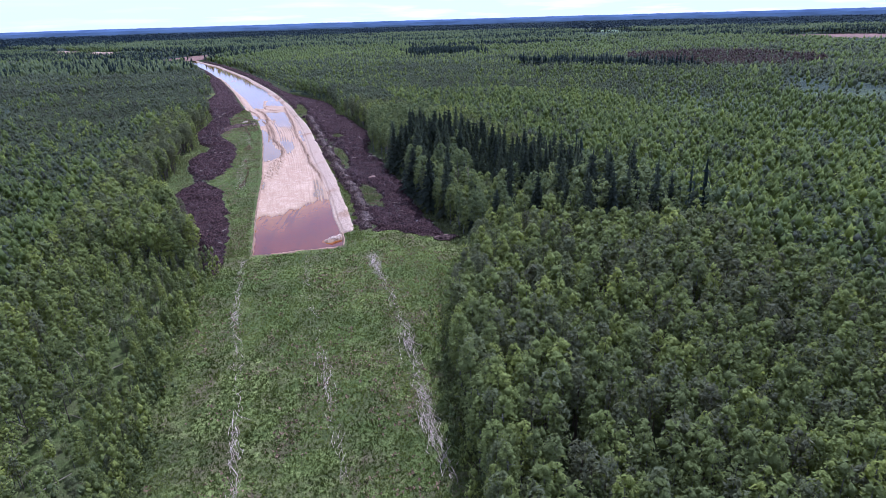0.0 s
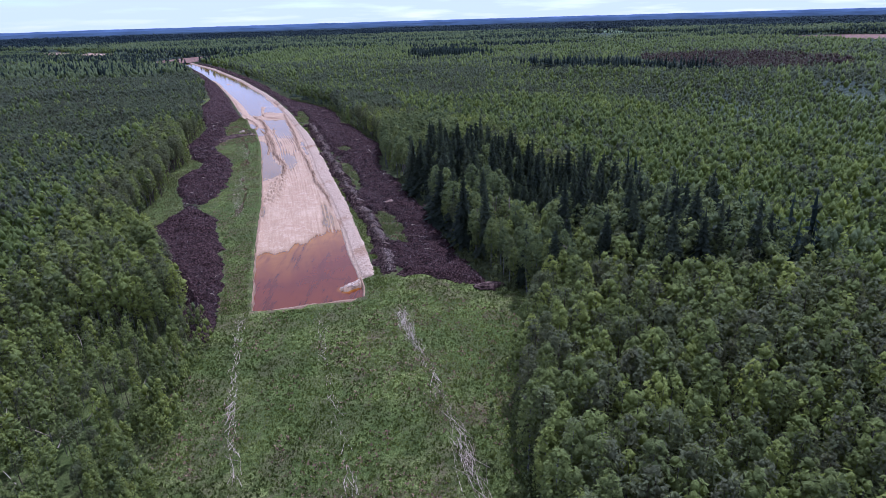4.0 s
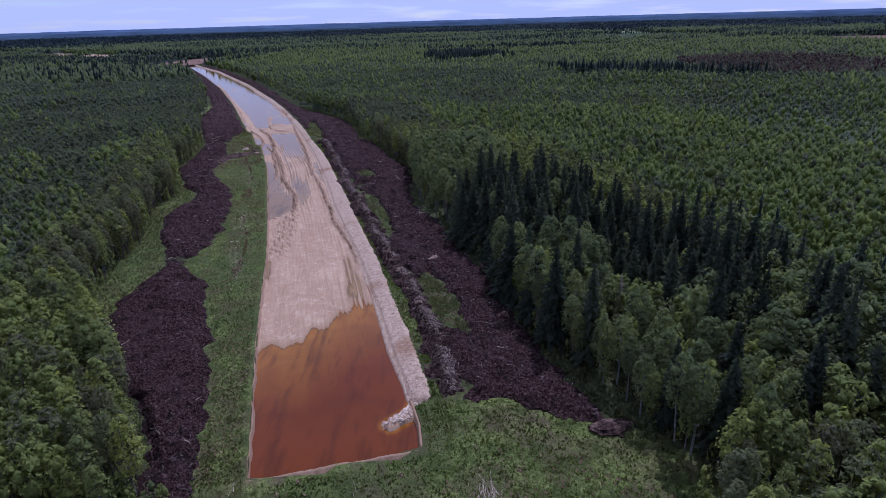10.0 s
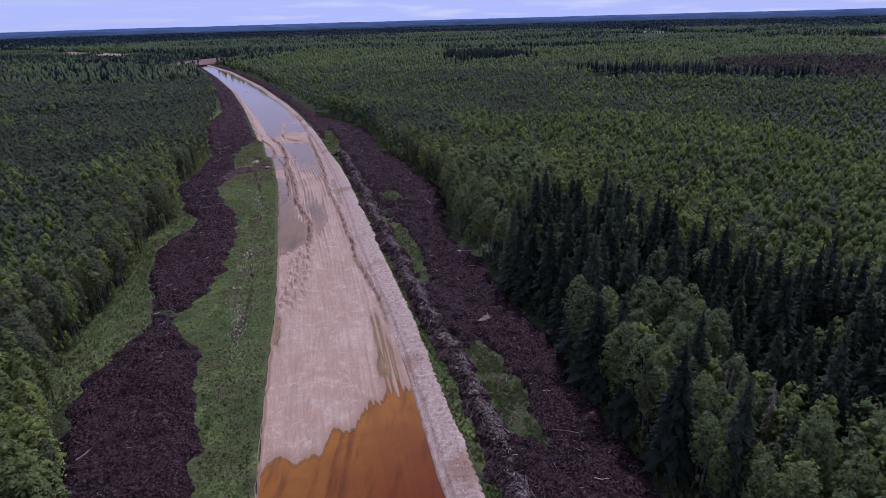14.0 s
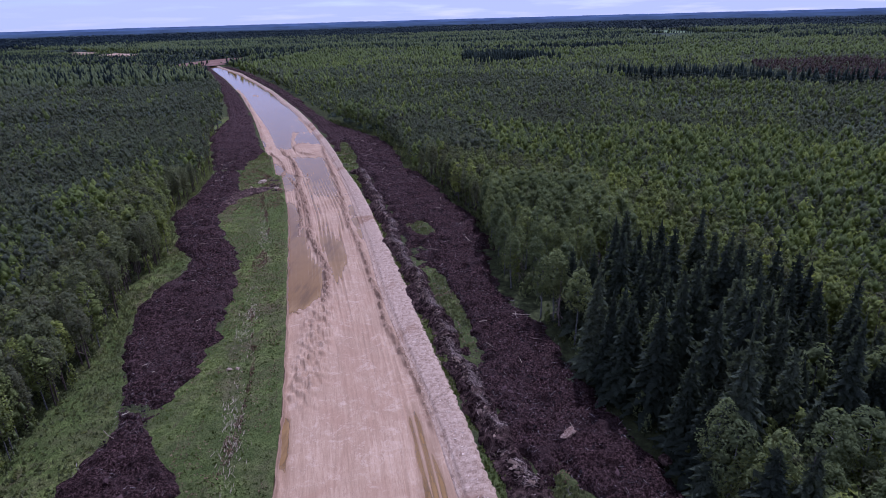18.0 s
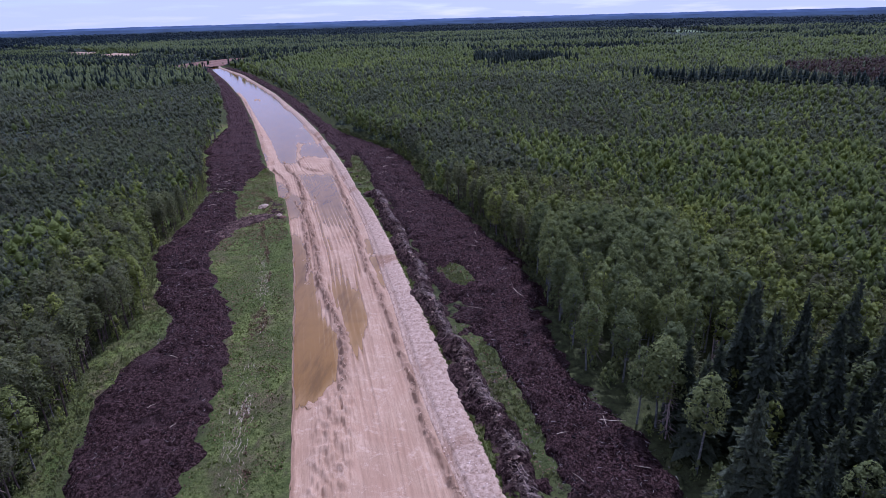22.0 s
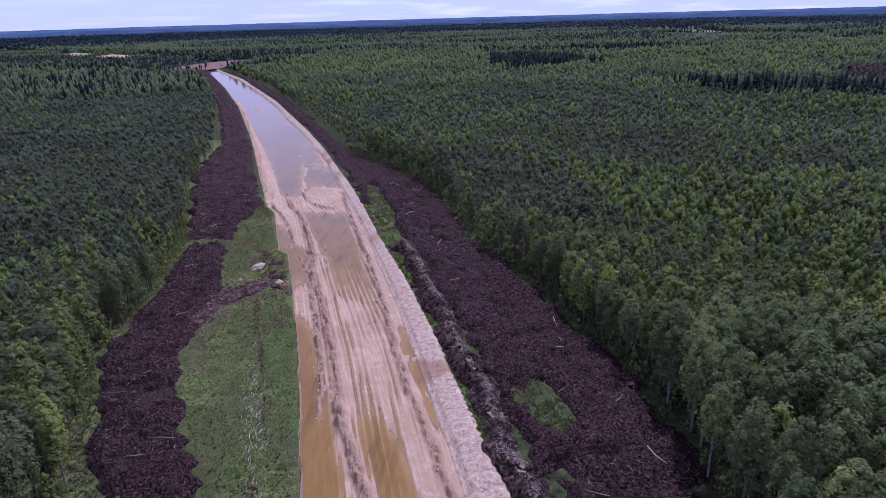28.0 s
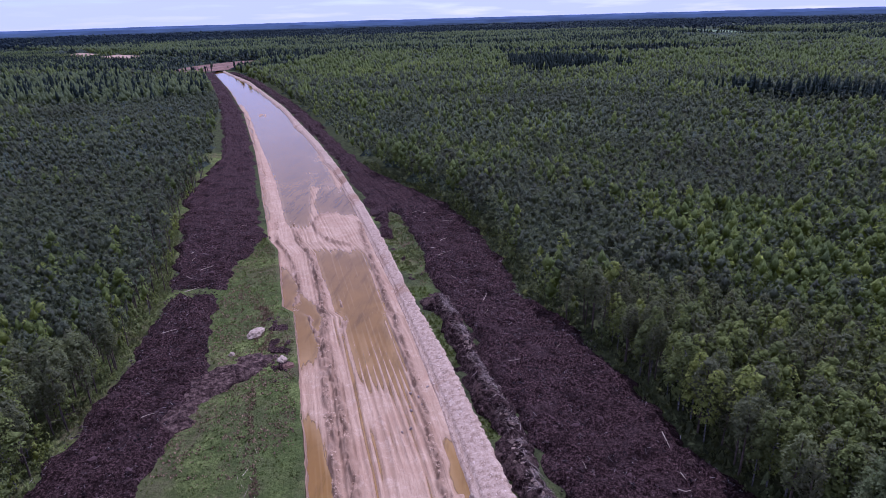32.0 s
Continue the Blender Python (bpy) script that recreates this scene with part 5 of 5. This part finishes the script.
for (lv, d0, d1, gap), (bx0, bx1, by0, by1) in zip(levels, bounds):
    x, y = jittered(bx0, bx1, by0, by1, gap, tr_rng)
    d = reach(x, y)
    cone = (x < 16 + 0.77 * np.maximum(y, 40)) & (x > -42 - 0.81 * np.maximum(y, 20))
    thin = np.where(kinds_at(x, y, np.random.default_rng(5)) == 2, {"near": 0.36, "mid": 0.40, "far": 0.5, "farther": 0.62, "distant": 0.60}.get(lv, 0.48), 0.95)
    thin = np.where(in_thin_wood(x, y), 0.30, thin)
    gap_r = x - forest_right(y)
    thin = np.where((gap_r > -1) & (gap_r < 34) & (y > 201 + 0.3 * gap_r) & (y < 211 + 0.2 * gap_r), 0.26, thin)
    thin = np.where((gap_r > -1) & (gap_r < 30) & (y > 205) & (y < 232), thin * 0.62, thin)
    thin = np.where((x < 0) & (forest_left(y) - x < 26) & (y < 105), 0.80, thin)
    ok = forest_at(x, y) & (d >= d0) & (d < d1) & cone & (tr_rng.random(len(x)) < thin)
    x, y = x[ok], y[ok]
    kd = kinds_at(x, y, tr_rng)
    big = 0.72 + 0.42 * fractal(x / 30, y / 30, 2) + 0.30 * (tr_rng.random(len(x)) - 0.5)
    before = (x < -330) & (y > 820) & (y < 1085 + 0.75 * (-600 - x)) & (y > 760 + 0.75 * (-600 - x))
    big = np.where(before | ((np.abs(x - 360) < 100) & (y > 1100) & (y < 1340)), big * 0.55, big)
    low_l = (x < road_left(y)) & (x > road_left(y) - 75) & (y > 620) & (y < 850)
    low_r = (x > shelf_right(y)) & (x < shelf_right(y) + 50) & (y > 740) & (y < 950)
    big = np.where(low_l | low_r, big * 0.75, big)
    big = np.where((x < 0) & (forest_left(y) - x < 30) & (y < 106), big * (0.42 + 0.46 * step(-2, 30, forest_left(y) - x)), big)
    rot = tr_rng.random(len(x)) * 6.283
    fat = {"near": 1.22, "mid": 1.2, "far": 1.2, "farther": 1.3, "distant": 1.6, "remote": 2.9}[lv]
    for ki, kn in enumerate(NAMES):
        s = np.nonzero(kd == ki)[0]
        if not len(s):
            continue
        protos = [CROWN[kn](np.random.default_rng(100 * ki + j + len(lv)), lv) for j in range(12)]
        sc = big[s] * {"birch": 1.0, "pine": 1.0, "spruce": 0.98, "aspen": 0.98, "dead_pine": 1.0}[kn]
        wide = sc * fat * (0.85 + 0.3 * tr_rng.random(len(s)))
        # tones even out level by level, standing in for haze
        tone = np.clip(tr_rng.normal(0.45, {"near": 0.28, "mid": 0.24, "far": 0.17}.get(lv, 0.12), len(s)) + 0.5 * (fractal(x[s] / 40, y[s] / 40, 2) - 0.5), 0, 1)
        # farthest woods toned darker too, part of the same painted distance
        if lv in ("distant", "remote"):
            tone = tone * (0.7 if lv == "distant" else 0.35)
        if kn == "spruce":
            if lv not in ("near", "mid"):
                wide, sc = wide * (1.35 if lv in ("far", "farther") else 1.6), sc * 0.88
            sc = sc * (0.66 + 0.42 * tr_rng.random(len(s))) * (0.78 if lv in ("distant", "remote") else 1.0)
        if lv == "near":
            rim = np.minimum(np.abs(x[s] - forest_left(y[s])), np.abs(x[s] - forest_right(y[s])))
            order = np.argsort(rim + 4.0 * (y[s] < 44))
            first = order[:{"birch": 260, "pine": 240, "spruce": 180, "aspen": 140, "dead_pine": 0}[kn]]
            rest = order[len(first):]
            crowns = []
            for j in range(6):
                v, f = CROWN[kn](np.random.default_rng(900 + 10 * ki + j), "single")
                tv, tf = trunk_arrays(np.random.default_rng(700 + 10 * ki + j), kn, 8)
                crowns.append((mesh_of("crown", v, f, M_leaf[kn], smooth=True), mesh_of("trunk", tv, tf, M_bark[kn])))
            for i in first:
                e = new(kn + "_tree")
                tagged(e, LABELS[kn], kn + " tree", kn + " trees along the clearing")
                xi, yi = float(x[s][i]), float(y[s][i])
                e.location = (xi, yi, float(land(np.array(xi), np.array(yi))))
                e.rotation_euler = (0, 0, float(rot[s][i]))
                e.scale = (float(wide[i]), float(wide[i]), float(sc[i]))
                cm, tm = crowns[int(tr_rng.integers(0, 6))]
                part("trunk", tm, e)
                part("crown", cm, e)
            tr = [trunk_arrays(np.random.default_rng(40 + ki * 5 + j), kn, 0) for j in range(4)]
            stand(kn + "_trunks", kn, "slender " + kn + " trunks inside the wood", tr, x[s][rest], y[s][rest], rot[s][rest], sc[rest], wide[rest], tone[rest], M_bark[kn])
            stand(kn + "_wood", kn, LABELS[kn].replace("with", "wood with"), protos, x[s][rest], y[s][rest], rot[s][rest], sc[rest], wide[rest], tone[rest], M_leaf_far[kn])
        else:
            if lv == "mid":
                rim = (np.abs(x[s] - forest_left(y[s])) < 8) & (y[s] > 225)
                tr = [trunk_arrays(np.random.default_rng(60 + ki * 5 + j), kn, 2) for j in range(4)]
                if rim.sum() > 3:
                    stand(kn + "_trunks", kn, "slender bare " + kn + " trunks at the edge of the wood", tr, x[s][rim], y[s][rim], rot[s][rim], sc[rim], wide[rim], tone[rim], M_bark[kn])
            stand({"mid": kn + "_wood", "far": "far_" + kn + "_wood", "farther": "farther_" + kn + "_wood", "distant": "distant_" + kn + "_wood", "remote": "remote_" + kn + "_wood"}[lv], kn, "dense " + kn + " woodland with closed crowns", protos, x[s], y[s], rot[s], sc, wide, tone, M_leaf_remote_hazed[kn] if lv == "remote" else M_leaf_wood_hazed[kn])

# the rest of the wood round the start, off the camera's way
x, y = jittered(-420, 420, -140, 330, 3.6, tr_rng)
cone = (x < 16 + 0.77 * np.maximum(y, 40)) & (x > -42 - 0.81 * np.maximum(y, 20)) & (y > -20)
ok = forest_at(x, y) & ~cone
x, y = x[ok], y[ok]
kd = kinds_at(x, y, tr_rng)
for ki, kn in enumerate(NAMES):
    s = np.nonzero(kd == ki)[0]
    if len(s) < 5:
        continue
    protos = [CROWN[kn](np.random.default_rng(300 * ki + j), "distant") for j in range(6)]
    sc = 0.75 + 0.45 * tr_rng.random(len(s))
    stand("outer_" + kn + "_wood", kn, "dense " + kn + " woodland round the clearing", protos, x[s], y[s], tr_rng.random(len(s)) * 6.283, sc, sc * 1.9, tr_rng.random(len(s)), M_leaf_wood_hazed[kn])

# low bushes along the forest edges
sh = np.random.default_rng(77)
for nm, line, away, kn, n in (("edge_shrubs", forest_left, -1, "aspen", 240), ("edge_shrubs", forest_right, 1, "aspen", 300), ("edge_shrubs", forest_left, -1, "birch", 900), ("edge_shrubs", forest_right, 1, "birch", 260)):
    y = 40 + 330 * sh.random(n) ** 1.25
    x = line(y) + away * sh.normal(0.4, 1.9, n)
    ok = (y < 112) | ((away * (x - line(y)) > -0.4) & (sh.random(n) < (0.30 if away < 0 else 0.7)))
    x, y = x[ok], y[ok]
    sc = 0.18 + 0.34 * sh.random(len(x)) ** 1.5
    protos = [crown_birch(np.random.default_rng(500 + j), "mid", 9.0, 0.04, 1.5) for j in range(6)]
    stand(nm, kn, "pale green bushes and saplings along the forest edge", protos, x, y, sh.random(len(x)) * 6.283, sc, sc * 1.1, sh.random(len(x)), M_leaf_far[kn])

# fallen pale stems in the young wood
fs = np.random.default_rng(64)
for i in range(46):
    yl = 44 + 60 * fs.random()
    xl = float(forest_left(yl)) - 1 - 22 * fs.random()
    ln_ = 2.0 + 2.6 * fs.random()
    me = stick_mesh("fallen_stem", np.array([[-ln_ / 2, 0.0, 0.0]]), np.array([[1.0, 0.0, 0.0]]), np.array([ln_]), np.array([0.045 + 0.03 * fs.random()]), np.array([0.15 * fs.normal()]), M_stick)
    ob = tagged(new("fallen_stem", me), "pale dead stem leaning among young birches", "fallen stem", "fallen stems in the young wood")
    ob.location = (xl, yl, 0.5 + 0.30 * ln_)
    ob.rotation_euler = (0, -0.25 - 0.5 * fs.random(), fs.random() * 6.283)


# bare dead spruces at the edge of the wood
def dead_tree(x, y, h, seed):
    rng = np.random.default_rng(seed)
    root = tagged(new("dead_tree"), "grey dead spruce with bare drooping twigs", "dead tree", "dead spruces at the forest edge")
    root.location = (x, y, float(land(np.array(x), np.array(y))))
    one = lambda v: np.array([float(v)])
    part("trunk", stick_mesh("trunk", np.array([[0.0, 0.0, -0.2]]), np.array([[0.03 * rng.normal(), 0.03 * rng.normal(), 1.0]]), one(h), one(0.13), one(0.1), M_pale), root)
    n = int(h * 11)
    t = 0.15 + 0.82 * rng.random(n)
    a = rng.random(n) * 6.283
    e = -0.35 - 0.3 * rng.random(n)
    d = np.stack([np.cos(a) * np.cos(e), np.sin(a) * np.cos(e), np.sin(e)], 1)
    p = np.stack([0 * t, 0 * t, h * t], 1)
    tagged(part("twigs", stick_mesh("twigs", p, d, (1 - t) * 2.1 + 0.35 * rng.random(n), 0.022 + 0.012 * rng.random(n), rng.normal(0, 0.1, n), M_pale), root), kind="stuff")


for x, y, h in ((-2.6, 169.5, 9.5), (-8.2, 168.2, 6.5), (2.2, 143.0, 10), (-1.5, 138.5, 9), (5.0, 139.0, 11), (-19.5, 197.5, 8), (-13.0, 203.0, 10), (-24.5, 214.0, 9), (12.0, 118.0, 10), (-5.6, 152.0, 9)):
    dead_tree(x, y, h, int(abs(x * 7 + y)))

# canopy under the far crowns
cx = np.concatenate([-np.arange(2600, 1000, -40), np.arange(-1000, -400, 14), np.arange(-400, 400, 10), np.arange(400, 1000, 14), np.arange(1000, 2601, 40)])
cy = np.concatenate([np.arange(-300, 100, 12), np.arange(100, 900, 9), np.arange(900, 1800, 16), np.arange(1800, 2801, 50)])
CX, CY = np.meshgrid(cx.astype(float), cy.astype(float))
CD = reach(CX, CY)
tall = np.where(CD < 195, 2.2, 4.6) + 3.0 * (fractal(CX / 14, CY / 14, 3) - 0.5) + 6 * (fractal(CX / 130 + 3, CY / 130, 2) - 0.4) * step(500, 900, CD)
low_c = (CX < -330) & (CY > 820) & (CY < 1085 + 0.75 * (-600 - CX)) & (CY > 760 + 0.75 * (-600 - CX))
low_c |= (CX > road_left(CY) - 75) & (CX < shelf_right(CY) + 50) & (CY > 620) & (CY < 950)
tall = np.where(low_c, tall * 0.3, tall)
wood = forest_at(CX, CY) & forest_at(CX - 6, CY) & forest_at(CX + 6, CY) & forest_at(CX, CY - 6)
cz = np.where(wood & (CD > 110), tall, -4.0) + land(CX, CY)
kp = np.maximum.reduce([cz[:-1, :-1], cz[1:, :-1], cz[:-1, 1:], cz[1:, 1:]]) > land(CX, CY)[:-1, :-1] + 0.5
canopy = sheet("distant_forest", CX, CY, cz, M_canopy, keep=kp)
tagged(canopy, "distant mixed forest reaching to the horizon", "forest", kind="stuff")

# wooded rises on the horizon, one behind another, haze painted on as blue
ha = np.radians(np.linspace(-75, 75, 400))
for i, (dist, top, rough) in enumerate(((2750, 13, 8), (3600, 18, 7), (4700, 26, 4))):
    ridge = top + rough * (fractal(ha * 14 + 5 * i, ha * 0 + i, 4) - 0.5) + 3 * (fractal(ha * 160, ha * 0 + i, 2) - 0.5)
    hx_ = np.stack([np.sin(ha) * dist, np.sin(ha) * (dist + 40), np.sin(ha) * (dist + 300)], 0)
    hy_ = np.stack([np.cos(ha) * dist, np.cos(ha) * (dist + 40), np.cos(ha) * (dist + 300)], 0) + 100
    tagged(sheet("backdrop", hx_, hy_, np.stack([ha * 0 - 8, ridge, ridge * 0 - 8], 0), M_hazed_hills[i]), "low wooded rise on the horizon, coloured blue for haze", "hills", kind="structure")


# ---- low growth ----
def tufts(name, x, y, size, blades, material, label, category, tone=None, tall=1.0):
    n = len(x)
    a = RNG.random((n, blades)) * 6.283
    s = size[:, None] * (0.6 + 0.8 * RNG.random((n, blades)))
    ox, oy = RNG.normal(0, 0.35, (n, blades)) * s, RNG.normal(0, 0.35, (n, blades)) * s
    lean = 0.5 * s
    z0 = land(x, y)[:, None] + 0 * s
    bx, by = x[:, None] + ox, y[:, None] + oy
    v = np.stack([np.stack([bx - np.sin(a) * s * 0.45, by + np.cos(a) * s * 0.45, z0 - 0.05], -1), np.stack([bx + np.sin(a) * s * 0.45, by - np.cos(a) * s * 0.45, z0 - 0.05], -1),
                  np.stack([bx + np.cos(a) * lean, by + np.sin(a) * lean, z0 + s * tall], -1)], 2)
    tone = np.clip(RNG.normal(0.45, 0.18, n) + 1.6 * (fractal(x / 5, y / 6, 3) - 0.5), 0, 1) if tone is None else tone
    me = mesh_of(name, v.reshape(-1, 3), np.arange(n * blades * 3).reshape(-1, 3), material, [("tone", "FACE", np.repeat(tone, blades))])
    return tagged(new(name, me), label, category, kind="stuff")


def open_points(n, y0, y1, left, right):
    y = y0 + (y1 - y0) * RNG.random(n)
    a, b = left(y), right(y)
    return a + (b - a) * RNG.random(n), y


x, y = open_points(52000, 42, 126, forest_left, forest_right)
ok = ~((x > road_left(y) - 0.5) & (x < shelf_right(y) + 0.5) & (y > 111.5 + 0.24 * (x + 40))) & ((x < shelf_right(y)) | (y < peat_start(x) + 1)) & ((x > road_left(y)) | (y < 117))
tufts("meadow_grass", x[ok], y[ok], 0.09 + 0.20 * RNG.random(ok.sum()) ** 2, 3, M_blade, "rough green grass and low shrubs on the cleared bog", "grass")
x, y = open_points(7000, 42, 124, forest_left, forest_right)
ok = ~((x > road_left(y) - 0.5) & (x < shelf_right(y) + 0.5) & (y > 111.5 + 0.24 * (x + 40))) & (fractal(x / 6, y / 6, 3) > 0.52) & ((x < shelf_right(y)) | (y < peat_start(x) + 1)) & ((x > road_left(y)) | (y < 117))
tufts("dead_growth", x[ok], y[ok], 0.15 + 0.3 * RNG.random(ok.sum()), 3, M_brown, "patches of brown dead growth in the grass", "dead growth", tall=0.5)
x, y = open_points(13000, 112, 330, peat_left_in, lambda q: road_left(q) - 0.8)
ok = fractal(x / 3, y / 8, 3) > 0.47
tufts("dead_growth", x[ok], y[ok], 0.08 + 0.17 * RNG.random(ok.sum()), 3, M_brown, "brown dead growth and litter in the grass strip", "dead growth", tall=0.5)
x, y = open_points(3600, 256, 304, peat_left_in, lambda q: road_left(q) - 0.8)
ok = fractal(x / 2.5, y / 3.5, 3) > 0.47
tufts("dead_growth", x[ok], y[ok], 0.10 + 0.25 * RNG.random(ok.sum()), 3, M_brown, "brown dry growth round the boulders", "dead growth", tall=0.6)
x, y = open_points(19000, 112, 330, peat_left_in, lambda q: road_left(q) - 0.8)
tufts("verge_grass", x, y, 0.08 + 0.20 * RNG.random(len(x)) ** 3, 3, M_blade, "green grass strip between peat and sand", "grass", tall=0.8, tone=np.clip(RNG.normal(0.16, 0.16, len(x)) + 1.2 * (fractal(x / 5, y / 6, 3) - 0.5), 0, 1))
band = lambda q: road_left(q) - 5.6 + 0.9 * np.sin(q / 9)
x, y = open_points(11000, 164, 296, lambda q: band(q) - 1.5, lambda q: band(q) + 1.5)
ok = (np.abs(x - band(y)) < 2.6 * (fractal(y / 9, y * 0 + 5, 3) - 0.28)) & (fractal(x / 0.9, y / 2.5, 3) > 0.42)
tufts("dead_growth", x[ok], y[ok], 0.08 + 0.17 * RNG.random(ok.sum()), 3, M_brown, "long brown streaks of dead growth in the grass strip", "dead growth", tall=0.9)
x, y = open_points(5200, 120, 330, lambda q: shelf_right(q) + 0.4, lambda q: windrow(q) - 1.0)
ok = fractal(y / 7, y * 0 + 3, 3) > 0.40
x, y = x[ok], y[ok]
tufts("bank_grass", x, y, 0.12 + 0.25 * RNG.random(len(x)) ** 2, 4, M_blade, "narrow green grass strip beside the gravel bank", "grass", tall=0.8, tone=np.clip(RNG.normal(0.3, 0.25, len(x)), 0, 1))
x, y = open_points(11000, 118, 345, lambda q: forest_left(q) - 3, lambda q: peat_left_out(q) + 0.2)
ok = x < peat_left_out(y)
tufts("edge_growth", x[ok], y[ok], 0.12 + 0.32 * RNG.random(ok.sum()) ** 2, 3, M_sage, "light green undergrowth along the forest edge", "undergrowth", tone=np.clip(RNG.normal(0.5, 0.25, ok.sum()), 0, 1))
x, y = open_points(1900, 118, 400, lambda q: peat_right(q) - 0.2, lambda q: forest_right(q) + 2.5)
ok = (y < 146) | (y > 238) | (fractal(x / 3, y / 3, 2) > 0.68)
x, y = x[ok], y[ok]
tufts("edge_growth", x, y, 0.3 + 0.6 * RNG.random(len(x)) ** 2, 4, M_sage, "pale green undergrowth along the forest edge", "undergrowth", tone=np.clip(RNG.normal(0.4, 0.25, len(x)), 0, 1))
for (xc, yc, rx_, ry_), n in zip(GRASS_GAPS, (1500, 900, 450, 1200)):
    a, r = RNG.random(n) * 6.283, np.sqrt(RNG.random(n))
    y = yc + np.sin(a) * r * ry_
    x = xc + 0.3 * (yc - y) + np.cos(a) * r * rx_
    thick = fractal(x / 1.6, y / 2.2, 3) + 0.15 * (1 - r)
    lush, dry = thick > 0.50, (thick < 0.50) & (thick > 0.40)
    tufts("grass_patch", x[lush], y[lush], 0.14 + 0.25 * RNG.random(lush.sum()), 4, M_sage, "patchy green grass left between peat heaps", "grass", tone=np.clip(RNG.normal(0.35, 0.30, lush.sum()), 0, 1))
    tufts("dead_growth", x[dry], y[dry], 0.12 + 0.25 * RNG.random(dry.sum()), 3, M_brown, "brown dead growth between peat heaps", "dead growth", tall=0.5)
